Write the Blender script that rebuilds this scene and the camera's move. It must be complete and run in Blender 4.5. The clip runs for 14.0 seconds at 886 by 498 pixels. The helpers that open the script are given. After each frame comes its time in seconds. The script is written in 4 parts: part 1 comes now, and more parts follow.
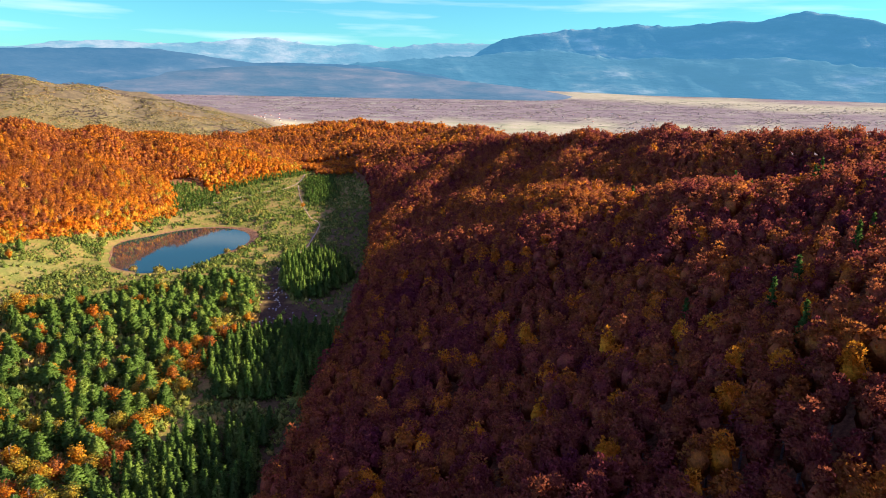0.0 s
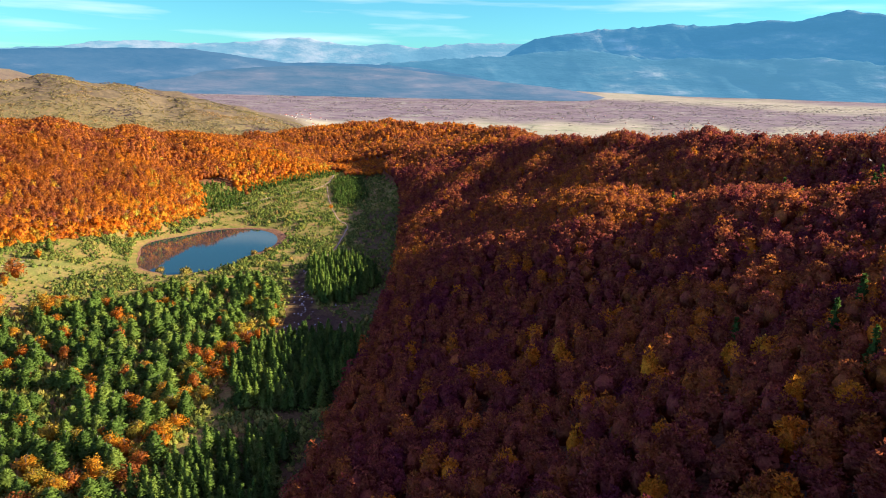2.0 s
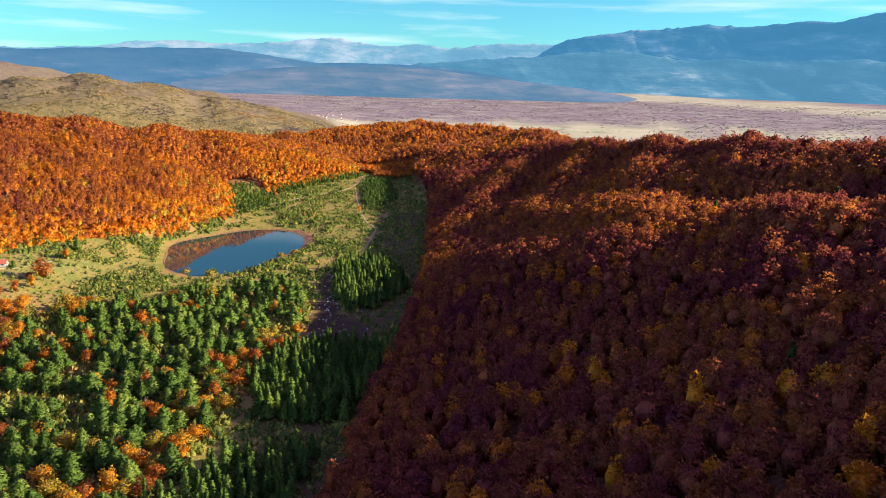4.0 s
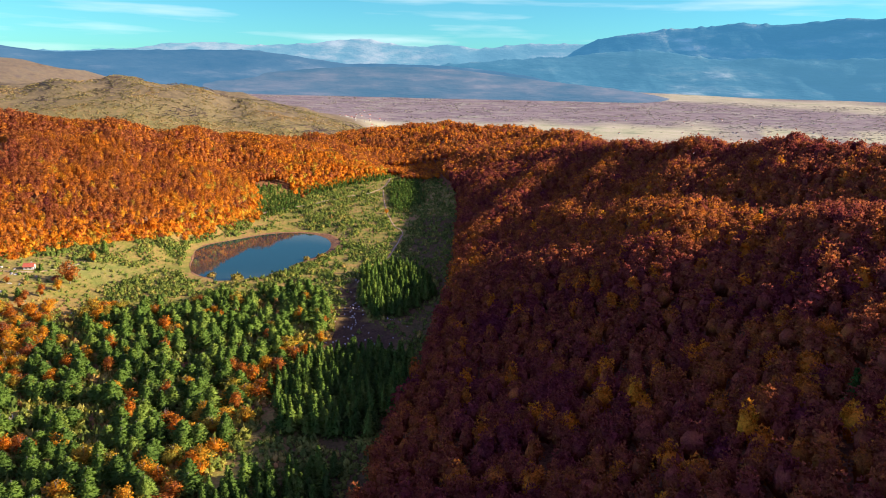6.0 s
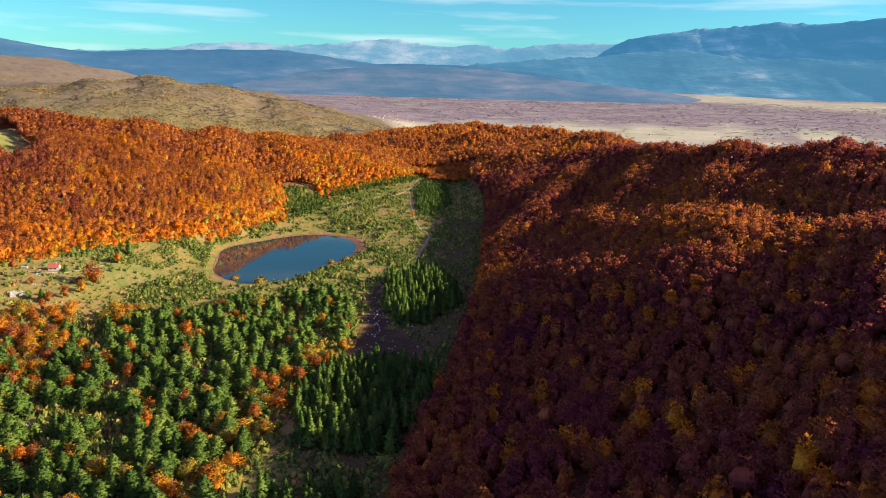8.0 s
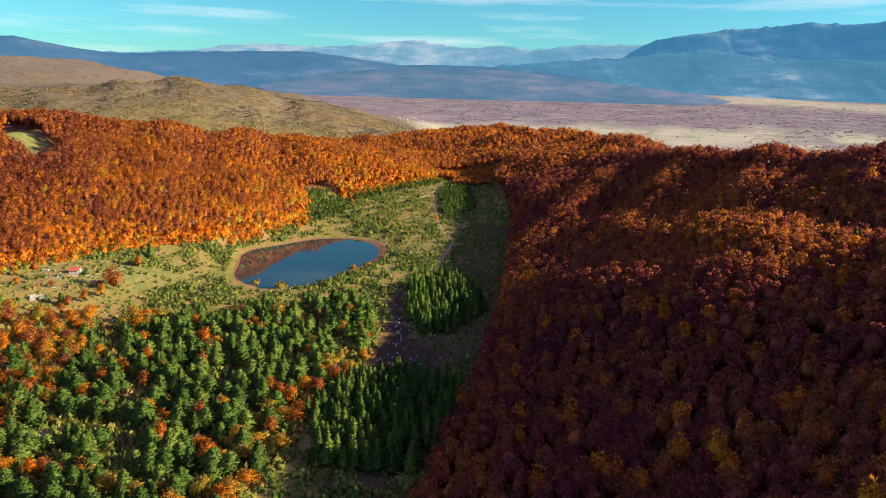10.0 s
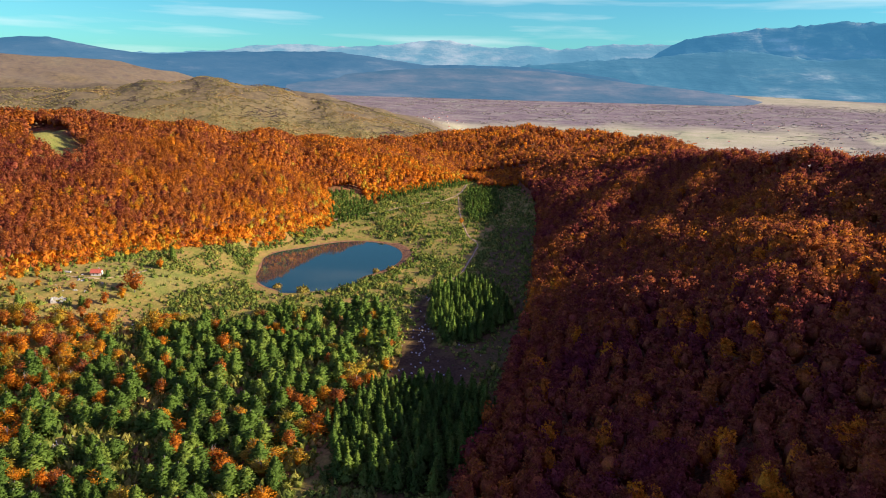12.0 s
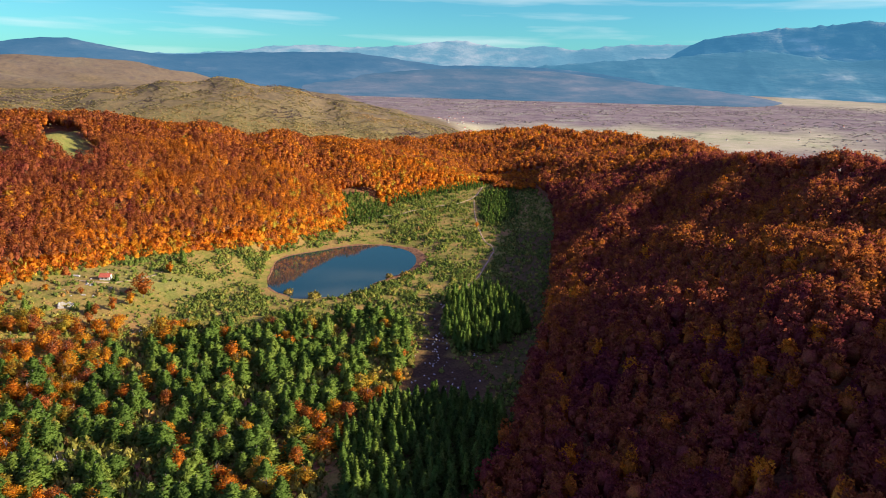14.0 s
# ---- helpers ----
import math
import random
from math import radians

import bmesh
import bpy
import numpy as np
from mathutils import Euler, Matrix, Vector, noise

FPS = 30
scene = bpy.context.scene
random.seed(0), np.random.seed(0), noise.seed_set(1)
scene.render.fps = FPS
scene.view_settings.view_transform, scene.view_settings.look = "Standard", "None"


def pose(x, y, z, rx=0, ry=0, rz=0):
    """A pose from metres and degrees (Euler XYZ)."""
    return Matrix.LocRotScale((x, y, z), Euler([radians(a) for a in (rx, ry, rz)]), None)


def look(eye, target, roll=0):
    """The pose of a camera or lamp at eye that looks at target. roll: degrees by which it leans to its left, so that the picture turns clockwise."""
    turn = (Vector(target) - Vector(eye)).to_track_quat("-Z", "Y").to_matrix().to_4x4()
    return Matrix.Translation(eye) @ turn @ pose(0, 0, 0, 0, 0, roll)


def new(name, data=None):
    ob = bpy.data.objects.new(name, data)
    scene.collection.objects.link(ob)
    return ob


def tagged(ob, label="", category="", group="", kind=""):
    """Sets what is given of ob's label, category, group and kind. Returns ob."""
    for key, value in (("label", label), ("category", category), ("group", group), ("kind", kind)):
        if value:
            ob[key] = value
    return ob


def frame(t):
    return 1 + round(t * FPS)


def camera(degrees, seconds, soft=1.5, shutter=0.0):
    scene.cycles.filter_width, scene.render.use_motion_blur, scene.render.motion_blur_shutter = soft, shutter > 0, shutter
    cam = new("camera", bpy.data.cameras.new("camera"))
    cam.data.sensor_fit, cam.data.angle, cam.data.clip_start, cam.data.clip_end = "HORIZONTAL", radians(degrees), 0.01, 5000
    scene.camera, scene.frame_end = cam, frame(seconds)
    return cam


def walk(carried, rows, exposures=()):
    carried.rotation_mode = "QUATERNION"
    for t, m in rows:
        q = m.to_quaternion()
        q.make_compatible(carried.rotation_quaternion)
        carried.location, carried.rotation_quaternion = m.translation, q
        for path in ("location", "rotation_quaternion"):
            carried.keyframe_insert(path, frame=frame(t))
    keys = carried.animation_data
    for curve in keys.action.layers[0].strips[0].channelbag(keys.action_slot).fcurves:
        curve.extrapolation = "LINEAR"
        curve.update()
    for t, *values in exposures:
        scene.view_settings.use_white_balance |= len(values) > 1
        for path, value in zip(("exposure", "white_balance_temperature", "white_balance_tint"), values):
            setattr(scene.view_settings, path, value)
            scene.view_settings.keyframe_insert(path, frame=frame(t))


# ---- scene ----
cam = camera(67.0, 14.0, 0.95)
PATH = [
    (0, (1.15, 1.43, 124.61), (-5.35, 98.14, 100.00), 1.4),
    (0.5, (0.84, 4.23, 124.57), (-6.71, 100.86, 99.96), 1.5),
    (1, (0.52, 7.17, 124.61), (-8.13, 103.70, 99.95), 1.5),
    (1.5, (0.12, 9.98, 124.71), (-9.48, 106.42, 100.05), 1.5),
    (2, (-0.31, 12.81, 124.83), (-11.06, 109.11, 100.13), 1.5),
    (2.5, (-0.73, 15.63, 124.89), (-12.48, 111.81, 100.18), 1.5),
    (3, (-1.30, 18.45, 124.95), (-14.10, 114.50, 100.25), 1.6),
    (5.5, (-3.89, 32.23, 125.23), (-21.89, 127.42, 100.43), 1.6),
    (6, (-4.59, 35.00, 125.38), (-23.59, 130.00, 100.58), 1.5),
    (6.5, (-5.34, 37.60, 125.51), (-25.24, 132.40, 100.66), 1.6),
    (7, (-6.00, 40.24, 125.61), (-26.89, 134.83, 100.77), 1.6),
    (7.5, (-6.70, 43.04, 125.64), (-28.60, 137.40, 100.79), 1.6),
    (8, (-7.32, 45.69, 125.75), (-30.12, 139.82, 100.86), 1.6),
    (10.5, (-11.33, 58.90, 126.01), (-38.43, 151.90, 101.16), 1.6),
    (11, (-12.20, 61.53, 126.09), (-40.21, 154.24, 101.18), 1.6),
    (11.5, (-13.19, 64.01, 126.14), (-41.93, 156.49, 101.24), 1.6),
    (12, (-14.26, 66.55, 126.23), (-43.86, 158.77, 101.32), 1.6),
    (12.5, (-15.13, 69.26, 126.20), (-45.58, 161.20, 101.31), 1.6),
    (13, (-16.11, 71.88, 126.25), (-47.37, 163.56, 101.39), 1.6),
    (13.5, (-17.06, 74.49, 126.33), (-48.71, 166.03, 101.44), 1.6),
    (14, (-17.90, 77.11, 126.44), (-49.60, 168.62, 101.54), 1.6),
]
walk(cam, [(t, look(eye, target, roll)) for t, eye, target, roll in PATH], [(0, 1.21), (14, 0.79)])

# ---- light ----
SUN_ELEV, SUN_AZ = 22.7, 80.0          # degrees; azimuth from +y towards +x
world = bpy.data.worlds.new("sky")
scene.world = world
world.use_nodes = True
wn, wl = world.node_tree.nodes, world.node_tree.links
wn.clear()
sky = wn.new("ShaderNodeTexSky")
sky.sky_type, sky.sun_disc = "NISHITA", False
sky.sun_elevation, sky.sun_rotation = radians(SUN_ELEV), radians(SUN_AZ)
sky.altitude, sky.air_density, sky.dust_density, sky.ozone_density = 900, 1.0, 0.6, 1.0
tint = wn.new("ShaderNodeMix")
tint.data_type, tint.blend_type = "RGBA", "MULTIPLY"
tint.inputs["Factor"].default_value = 1.0
coord = wn.new("ShaderNodeTexCoord")
axis = wn.new("ShaderNodeSeparateXYZ")
wl.new(coord.outputs["Generated"], axis.inputs[0])
lift = wn.new("ShaderNodeMapRange")
lift.inputs["From Min"].default_value, lift.inputs["From Max"].default_value = 0.3, 0.65
wl.new(axis.outputs["Z"], lift.inputs["Value"])
shade = wn.new("ShaderNodeMix")
shade.data_type = "RGBA"
shade.inputs["A"].default_value, shade.inputs["B"].default_value = (0.36, 0.95, 1.17, 1), (1.55, 0.84, 1.95, 1)
wl.new(lift.outputs[0], shade.inputs["Factor"])
wl.new(shade.outputs["Result"], tint.inputs["B"])
wl.new(sky.outputs[0], tint.inputs["A"])
stretch = wn.new("ShaderNodeMapping")
stretch.inputs["Scale"].default_value = (2.2, 2.2, 26.0)
wl.new(coord.outputs["Generated"], stretch.inputs["Vector"])
wisp = wn.new("ShaderNodeTexNoise")
wisp.inputs["Scale"].default_value, wisp.inputs["Detail"].default_value = 1.7, 6
wl.new(stretch.outputs[0], wisp.inputs["Vector"])
wramp = wn.new("ShaderNodeMapRange")
wramp.inputs["From Min"].default_value, wramp.inputs["From Max"].default_value = 0.5, 0.78
wramp.inputs["To Max"].default_value = 0.55
wl.new(wisp.outputs["Fac"], wramp.inputs["Value"])
cloud = wn.new("ShaderNodeMix")
cloud.data_type = "RGBA"
cloud.inputs["B"].default_value = (8.5, 9.0, 9.2, 1)
wl.new(wramp.outputs[0], cloud.inputs["Factor"])
wl.new(tint.outputs["Result"], cloud.inputs["A"])
wbg = wn.new("ShaderNodeBackground")
wbg.inputs["Strength"].default_value = 0.070
wl.new(cloud.outputs["Result"], wbg.inputs["Color"])
wout = wn.new("ShaderNodeOutputWorld")
wl.new(wbg.outputs[0], wout.inputs["Surface"])

sun_data = bpy.data.lights.new("sun", "SUN")
sun_data.energy, sun_data.angle, sun_data.color = 5.0, radians(0.53), (1.0, 0.83, 0.60)
sun = new("sun", sun_data)
sun.matrix_world = look((400 * math.sin(radians(SUN_AZ)), 400 * math.cos(radians(SUN_AZ)), 400 * math.tan(radians(SUN_ELEV))), (0, 0, 0))

# ---- materials ----


def material(name):
    m = bpy.data.materials.new(name)
    m.use_nodes = True
    m.node_tree.nodes.clear()
    return m, m.node_tree.nodes, m.node_tree.links


def noise_at(n, l, vec, scale, detail=3.0, rough=0.55):
    t = n.new("ShaderNodeTexNoise")
    t.inputs["Scale"].default_value, t.inputs["Detail"].default_value = scale, detail
    t.inputs["Roughness"].default_value = rough
    l.new(vec, t.inputs["Vector"])
    return t.outputs["Fac"]


def ramp_of(n, l, value, stops):
    r = n.new("ShaderNodeValToRGB")
    el = r.color_ramp.elements
    while len(el) < len(stops):
        el.new(0.5)
    for e, (p, c) in zip(el, stops):
        e.position, e.color = p, (*c, 1)
    l.new(value, r.inputs["Fac"])
    return r.outputs["Color"]


def mixed(n, l, fac, a, b, mode="MIX"):
    m = n.new("ShaderNodeMix")
    m.data_type, m.blend_type = "RGBA", mode
    for key, v in (("Factor", fac), ("A", a), ("B", b)):
        if isinstance(v, (int, float)):
            m.inputs[key].default_value = v
        elif isinstance(v, tuple):
            m.inputs[key].default_value = (*v, 1)
        else:
            l.new(v, m.inputs[key])
    return m.outputs["Result"]


def calc(n, l, op, a, b=0.0):
    m = n.new("ShaderNodeMath")
    m.operation = op
    for i, v in enumerate((a, b)):
        if isinstance(v, (int, float)):
            m.inputs[i].default_value = v
        else:
            l.new(v, m.inputs[i])
    return m.outputs[0]


def ranged(n, l, v, a, b, c=0.0, d=1.0):
    m = n.new("ShaderNodeMapRange")
    for key, x in (("From Min", a), ("From Max", b), ("To Min", c), ("To Max", d)):
        m.inputs[key].default_value = x
    l.new(v, m.inputs["Value"])
    return m.outputs[0]


def attribute(n, name):
    a = n.new("ShaderNodeAttribute")
    a.attribute_name = name
    return a.outputs["Fac"]


def surface(m, n, l, color, rough=0.85, bump=None, bump_size=0.1, metal=0.0, spec=0.3):
    b = n.new("ShaderNodeBsdfPrincipled")
    if isinstance(color, tuple):
        b.inputs["Base Color"].default_value = (*color, 1)
    else:
        l.new(color, b.inputs["Base Color"])
    b.inputs["Roughness"].default_value, b.inputs["Metallic"].default_value = rough, metal
    b.inputs["Specular IOR Level"].default_value = spec
    if bump is not None:
        k = n.new("ShaderNodeBump")
        k.inputs["Distance"].default_value = bump_size
        l.new(bump, k.inputs["Height"])
        l.new(k.outputs[0], b.inputs["Normal"])
    o = n.new("ShaderNodeOutputMaterial")
    l.new(b.outputs[0], o.inputs["Surface"])
    return m


def leaf_material(name, stops, sheer=0.3, grain=2.0, relief=0.35):
    """Foliage: the colour by each tree's tone, with a shift from tree to tree and from spray to spray, broken up by fine leaf clusters."""
    m, n, l = material(name)
    info, geo = n.new("ShaderNodeObjectInfo"), n.new("ShaderNodeNewGeometry")
    tone = attribute(n, "tone")
    leaf = noise_at(n, l, geo.outputs["Position"], grain, 3.0, 0.7)
    clump = noise_at(n, l, geo.outputs["Position"], grain * 0.22, 1.0)
    shift = ranged(n, l, info.outputs["Random"], 0, 1, -0.05, 0.05)
    spray = ranged(n, l, geo.outputs["Random Per Island"], 0, 1, -0.04, 0.04)
    patch = ranged(n, l, clump, 0.3, 0.7, -0.07, 0.07)
    value = calc(n, l, "ADD", calc(n, l, "ADD", calc(n, l, "ADD", tone, shift), spray), patch)
    color = ramp_of(n, l, value, stops)
    level = calc(n, l, "MULTIPLY", ranged(n, l, geo.outputs["Random Per Island"], 0, 1, 0.86, 1.18), ranged(n, l, leaf, 0.28, 0.72, 0.68, 1.6))
    color = mixed(n, l, 1.0, color, level, "MULTIPLY")
    k = n.new("ShaderNodeBump")
    k.inputs["Strength"].default_value, k.inputs["Distance"].default_value = 0.55, relief
    l.new(leaf, k.inputs["Height"])
    d, t, x = n.new("ShaderNodeBsdfDiffuse"), n.new("ShaderNodeBsdfTranslucent"), n.new("ShaderNodeMixShader")
    for lobe in (d, t):
        l.new(color, lobe.inputs["Color"])
        l.new(k.outputs[0], lobe.inputs["Normal"])
    x.inputs[0].default_value = sheer
    l.new(d.outputs[0], x.inputs[1])
    l.new(t.outputs[0], x.inputs[2])
    o = n.new("ShaderNodeOutputMaterial")
    l.new(x.outputs[0], o.inputs["Surface"])
    return m


# The low maroon stops hold extra violet for shade and air light.
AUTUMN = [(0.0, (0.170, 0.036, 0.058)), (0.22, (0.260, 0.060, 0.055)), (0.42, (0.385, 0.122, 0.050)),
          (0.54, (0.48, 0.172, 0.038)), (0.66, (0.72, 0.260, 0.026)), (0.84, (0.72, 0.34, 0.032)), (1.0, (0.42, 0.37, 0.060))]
NEEDLE = [(0.0, (0.055, 0.108, 0.030)), (0.5, (0.150, 0.245, 0.050)), (1.0, (0.32, 0.39, 0.080))]
BRUSH = [(0.0, (0.085, 0.140, 0.030)), (0.5, (0.21, 0.255, 0.052)), (0.8, (0.35, 0.30, 0.07)), (1.0, (0.43, 0.25, 0.075))]
MAT_BEECH = leaf_material("autumn_leaves", AUTUMN, 0.42)
MAT_NEEDLE = leaf_material("conifer_needles", NEEDLE, 0.42, 2.6)
# Haze over the far hill is put into these paler leaf colours.
MAT_HAZED = leaf_material("hazed_hill_leaves", [(0.0, (0.17, 0.125, 0.13)), (0.3, (0.22, 0.20, 0.095)), (0.6, (0.37, 0.30, 0.115)), (1.0, (0.46, 0.29, 0.13))], 0.35, 0.5, 1.0)
# Plain trees lightened towards the hazed colour of the plain.
MAT_BARE = leaf_material("bare_plain_trees", [(0.0, (0.22, 0.19, 0.19)), (0.4, (0.33, 0.27, 0.26)), (0.75, (0.36, 0.36, 0.26)), (1.0, (0.44, 0.38, 0.29))], 0.35, 0.4, 1.0)
MAT_BRUSH = leaf_material("shrub_leaves", BRUSH, 0.25, 2.6)


def bark_material():
    m, n, l = material("bark")
    pos = n.new("ShaderNodeTexCoord").outputs["Object"]
    v = noise_at(n, l, pos, 3.0, 5)
    return surface(m, n, l, ramp_of(n, l, v, [(0.3, (0.10, 0.085, 0.07)), (0.7, (0.30, 0.27, 0.24))]), 0.9, v, 0.05)


MAT_BARK = bark_material()


def ground_material():
    m, n, l = material("ground_cover")
    pos = n.new("ShaderNodeNewGeometry").outputs["Position"]
    big, mid, fine = noise_at(n, l, pos, 0.02, 4), noise_at(n, l, pos, 0.11, 5, 0.65), noise_at(n, l, pos, 0.9, 4, 0.7)
    grass = ramp_of(n, l, mid, [(0.32, (0.16, 0.19, 0.038)), (0.45, (0.25, 0.235, 0.052)), (0.58, (0.34, 0.25, 0.072)), (0.72, (0.39, 0.205, 0.078))])
    grass = mixed(n, l, ranged(n, l, big, 0.48, 0.68, 0, 0.5), grass, (0.34, 0.19, 0.085))
    litter = ramp_of(n, l, fine, [(0.3, (0.15, 0.075, 0.038)), (0.7, (0.33, 0.16, 0.075))])
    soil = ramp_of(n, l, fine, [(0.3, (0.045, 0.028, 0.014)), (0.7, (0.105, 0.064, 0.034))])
    mead = ramp_of(n, l, mid, [(0.35, (0.21, 0.24, 0.060)), (0.65, (0.31, 0.28, 0.085))])
    color = mixed(n, l, attribute(n, "wood"), grass, litter)
    # soil of the bare strip, also used to darken the shaded valley foot
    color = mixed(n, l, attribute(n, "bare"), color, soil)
    color = mixed(n, l, attribute(n, "mead"), color, mead)
    # the far plain: bare grey-brown woods with pale fields, haze painted in as lighter mauve-grey
    wide = n.new("ShaderNodeMapping")
    wide.inputs["Scale"].default_value = (0.8, 1.25, 1.0)
    l.new(pos, wide.inputs["Vector"])
    far = noise_at(n, l, wide.outputs[0], 0.011, 8, 0.72)
    speck = noise_at(n, l, pos, 0.055, 5, 0.75)
    woods = ramp_of(n, l, far, [(0.36, (0.17, 0.135, 0.145)), (0.46, (0.27, 0.215, 0.22)), (0.54, (0.335, 0.275, 0.265)), (0.60, (0.34, 0.33, 0.26)), (0.68, (0.52, 0.49, 0.40))])
    woods = mixed(n, l, ranged(n, l, speck, 0.42, 0.62, 0, 0.6), woods, (0.20, 0.155, 0.165))
    field = ramp_of(n, l, far, [(0.34, (0.30, 0.33, 0.20)), (0.44, (0.48, 0.47, 0.29)), (0.54, (0.54, 0.50, 0.33)), (0.66, (0.64, 0.57, 0.41))])
    plain = mixed(n, l, attribute(n, "field"), woods, field)
    olive = ramp_of(n, l, speck, [(0.35, (0.13, 0.10, 0.075)), (0.5, (0.20, 0.155, 0.085)), (0.65, (0.27, 0.20, 0.11))])
    plain = mixed(n, l, attribute(n, "hill"), plain, olive)
    color = mixed(n, l, attribute(n, "plain"), color, plain)
    color = mixed(n, l, 1.0, color, ranged(n, l, fine, 0.25, 0.75, 0.6, 1.25), "MULTIPLY")
    return surface(m, n, l, color, 0.95, mid, 1.2, spec=0.1)


MAT_GROUND = ground_material()


def rock_material(name, stops, scale):
    m, n, l = material(name)
    pos = n.new("ShaderNodeNewGeometry").outputs["Position"]
    a = noise_at(n, l, pos, scale, 8, 0.65)
    return surface(m, n, l, ramp_of(n, l, a, stops), 0.9, a, 0.3 / scale, spec=0.1)


def far_material(name, stops, scale, stretch_z, haze_glow, level):
    """Distant land through miles of air: pale patches of bare limestone and woods; the haze is painted as blue emission
    and blue-tinted base colour.
    """
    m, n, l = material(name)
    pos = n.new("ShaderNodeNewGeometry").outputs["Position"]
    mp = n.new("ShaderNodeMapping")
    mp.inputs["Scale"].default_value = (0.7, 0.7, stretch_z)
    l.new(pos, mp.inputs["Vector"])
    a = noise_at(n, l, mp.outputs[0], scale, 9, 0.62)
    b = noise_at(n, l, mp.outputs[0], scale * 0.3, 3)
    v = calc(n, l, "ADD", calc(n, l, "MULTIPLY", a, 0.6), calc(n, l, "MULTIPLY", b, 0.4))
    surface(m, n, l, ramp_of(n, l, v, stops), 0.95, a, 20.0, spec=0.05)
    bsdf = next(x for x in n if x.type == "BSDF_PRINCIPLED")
    bsdf.inputs["Emission Color"].default_value, bsdf.inputs["Emission Strength"].default_value = (*haze_glow, 1), level
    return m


def water_material():
    m, n, l = material("pond_water")
    pos = n.new("ShaderNodeNewGeometry").outputs["Position"]
    w = noise_at(n, l, pos, 1.2, 3)
    surface(m, n, l, (0.016, 0.040, 0.044), 0.03, w, 0.004, spec=0.5)
    return m


MAT_WATER = water_material()
MAT_PATH = rock_material("pale_track_gravel", [(0.3, (0.30, 0.21, 0.12)), (0.7, (0.56, 0.44, 0.30))], 0.7)
MAT_MUD = rock_material("red_brown_shore_mud", [(0.3, (0.17, 0.082, 0.040)), (0.7, (0.36, 0.20, 0.105))], 0.35)
MAT_STONE = rock_material("grey_limestone", [(0.3, (0.34, 0.33, 0.31)), (0.7, (0.66, 0.64, 0.60))], 1.2)
MAT_PLASTER = rock_material("white_plaster", [(0.3, (0.66, 0.64, 0.60)), (0.7, (0.82, 0.80, 0.76))], 1.5)
MAT_TILE = rock_material("red_roof_tiles", [(0.3, (0.42, 0.09, 0.06)), (0.7, (0.60, 0.17, 0.11))], 1.5)
MAT_TIMBER = rock_material("dark_timber", [(0.3, (0.09, 0.06, 0.04)), (0.7, (0.20, 0.13, 0.08))], 2.5)
MAT_GLASS = surface(*(lambda t: (t[0], t[1], t[2]))(material("window_glass")), (0.03, 0.035, 0.04), 0.05, spec=0.5)

# ---- the lie of the land ----


def soft(v, k):
    """A rounded max(0, v)."""
    return 0.5 * (v + np.sqrt(v * v + k * k))


def spline(q, xs, ys):
    """A gently rounded line through the knots."""
    q = np.asarray(q, float)
    return sum(w * np.interp(q + o, xs, ys) for o, w in ((-36, 0.15), (-18, 0.2), (0, 0.3), (18, 0.2), (36, 0.15)))


NORTH = [0, 170, 300, 400, 487, 545, 600, 680, 760, 830, 900, 1100, 1400]
RIGHT_FOOT = [-60, -62, -68, -77, -92, -100, -110, -128, -172, -215, -235, -300, -330]
RIGHT_CREST = [235, 218, 190, 150, 120, 85, 45, 8, -15, -35, -52, -119, -190]
RIGHT_TOP = [110, 111, 101, 91.5, 89, 74, 61, 51, 45, 38, 34, 37, 10]
LEFT_FOOT = [-420, -385, -360, -330, -284, -273, -285, -262, -212, -245, -290, -370, -450]
LEFT_CREST = [-650, -630, -600, -582, -560, -540, -500, -445, -420, -405, -415, -480, -560]
LEFT_TOP = [80, 77, 71, 64, 65, 77, 59, 43, 29, 19, 12, 0, -5]


FLOOR_NORTH, FLOOR_RISE = [480, 540, 600, 730, 830, 1000, 1200], [0, 2.5, 7, 15, 13, 8, 0]


def right_foot(y):
    return spline(y, NORTH, RIGHT_FOOT)


def left_foot(y):
    return spline(y, NORTH, LEFT_FOOT)


def bell(x, y, cx, cy, rx, ry, turn=0.0):
    c, s = math.cos(radians(turn)), math.sin(radians(turn))
    u, v = (x - cx) * c + (y - cy) * s, (y - cy) * c - (x - cx) * s
    return np.exp(-0.5 * ((u / rx) ** 2 + (v / ry) ** 2))


def pond_reach(x, y):
    """Below 1 inside the pond."""
    dx, dy = x + 226, y - 468
    a = np.arctan2(dy, dx)
    r = POND[0] + sum(POND[2 * k - 1] * np.cos(k * a) + POND[2 * k] * np.sin(k * a) for k in (1, 2, 3, 4))
    return np.hypot(dx, dy) / r


POND = (50.86, 0.85, 0.38, -10.15, 1.81, -2.83, 1.67, 2.98, 0.37)


def ripple(x, y, size, seed):
    """Smooth irregular waves, about -1 to 1."""
    r = np.random.default_rng(seed)
    out = 0.0
    for _ in range(7):
        a, p, f = r.uniform(0, 2 * math.pi), r.uniform(0, 2 * math.pi), r.uniform(0.6, 1.7) * 2 * math.pi / size
        out = out + np.sin(f * (x * math.cos(a) + y * math.sin(a)) + p)
    return out / 3.2


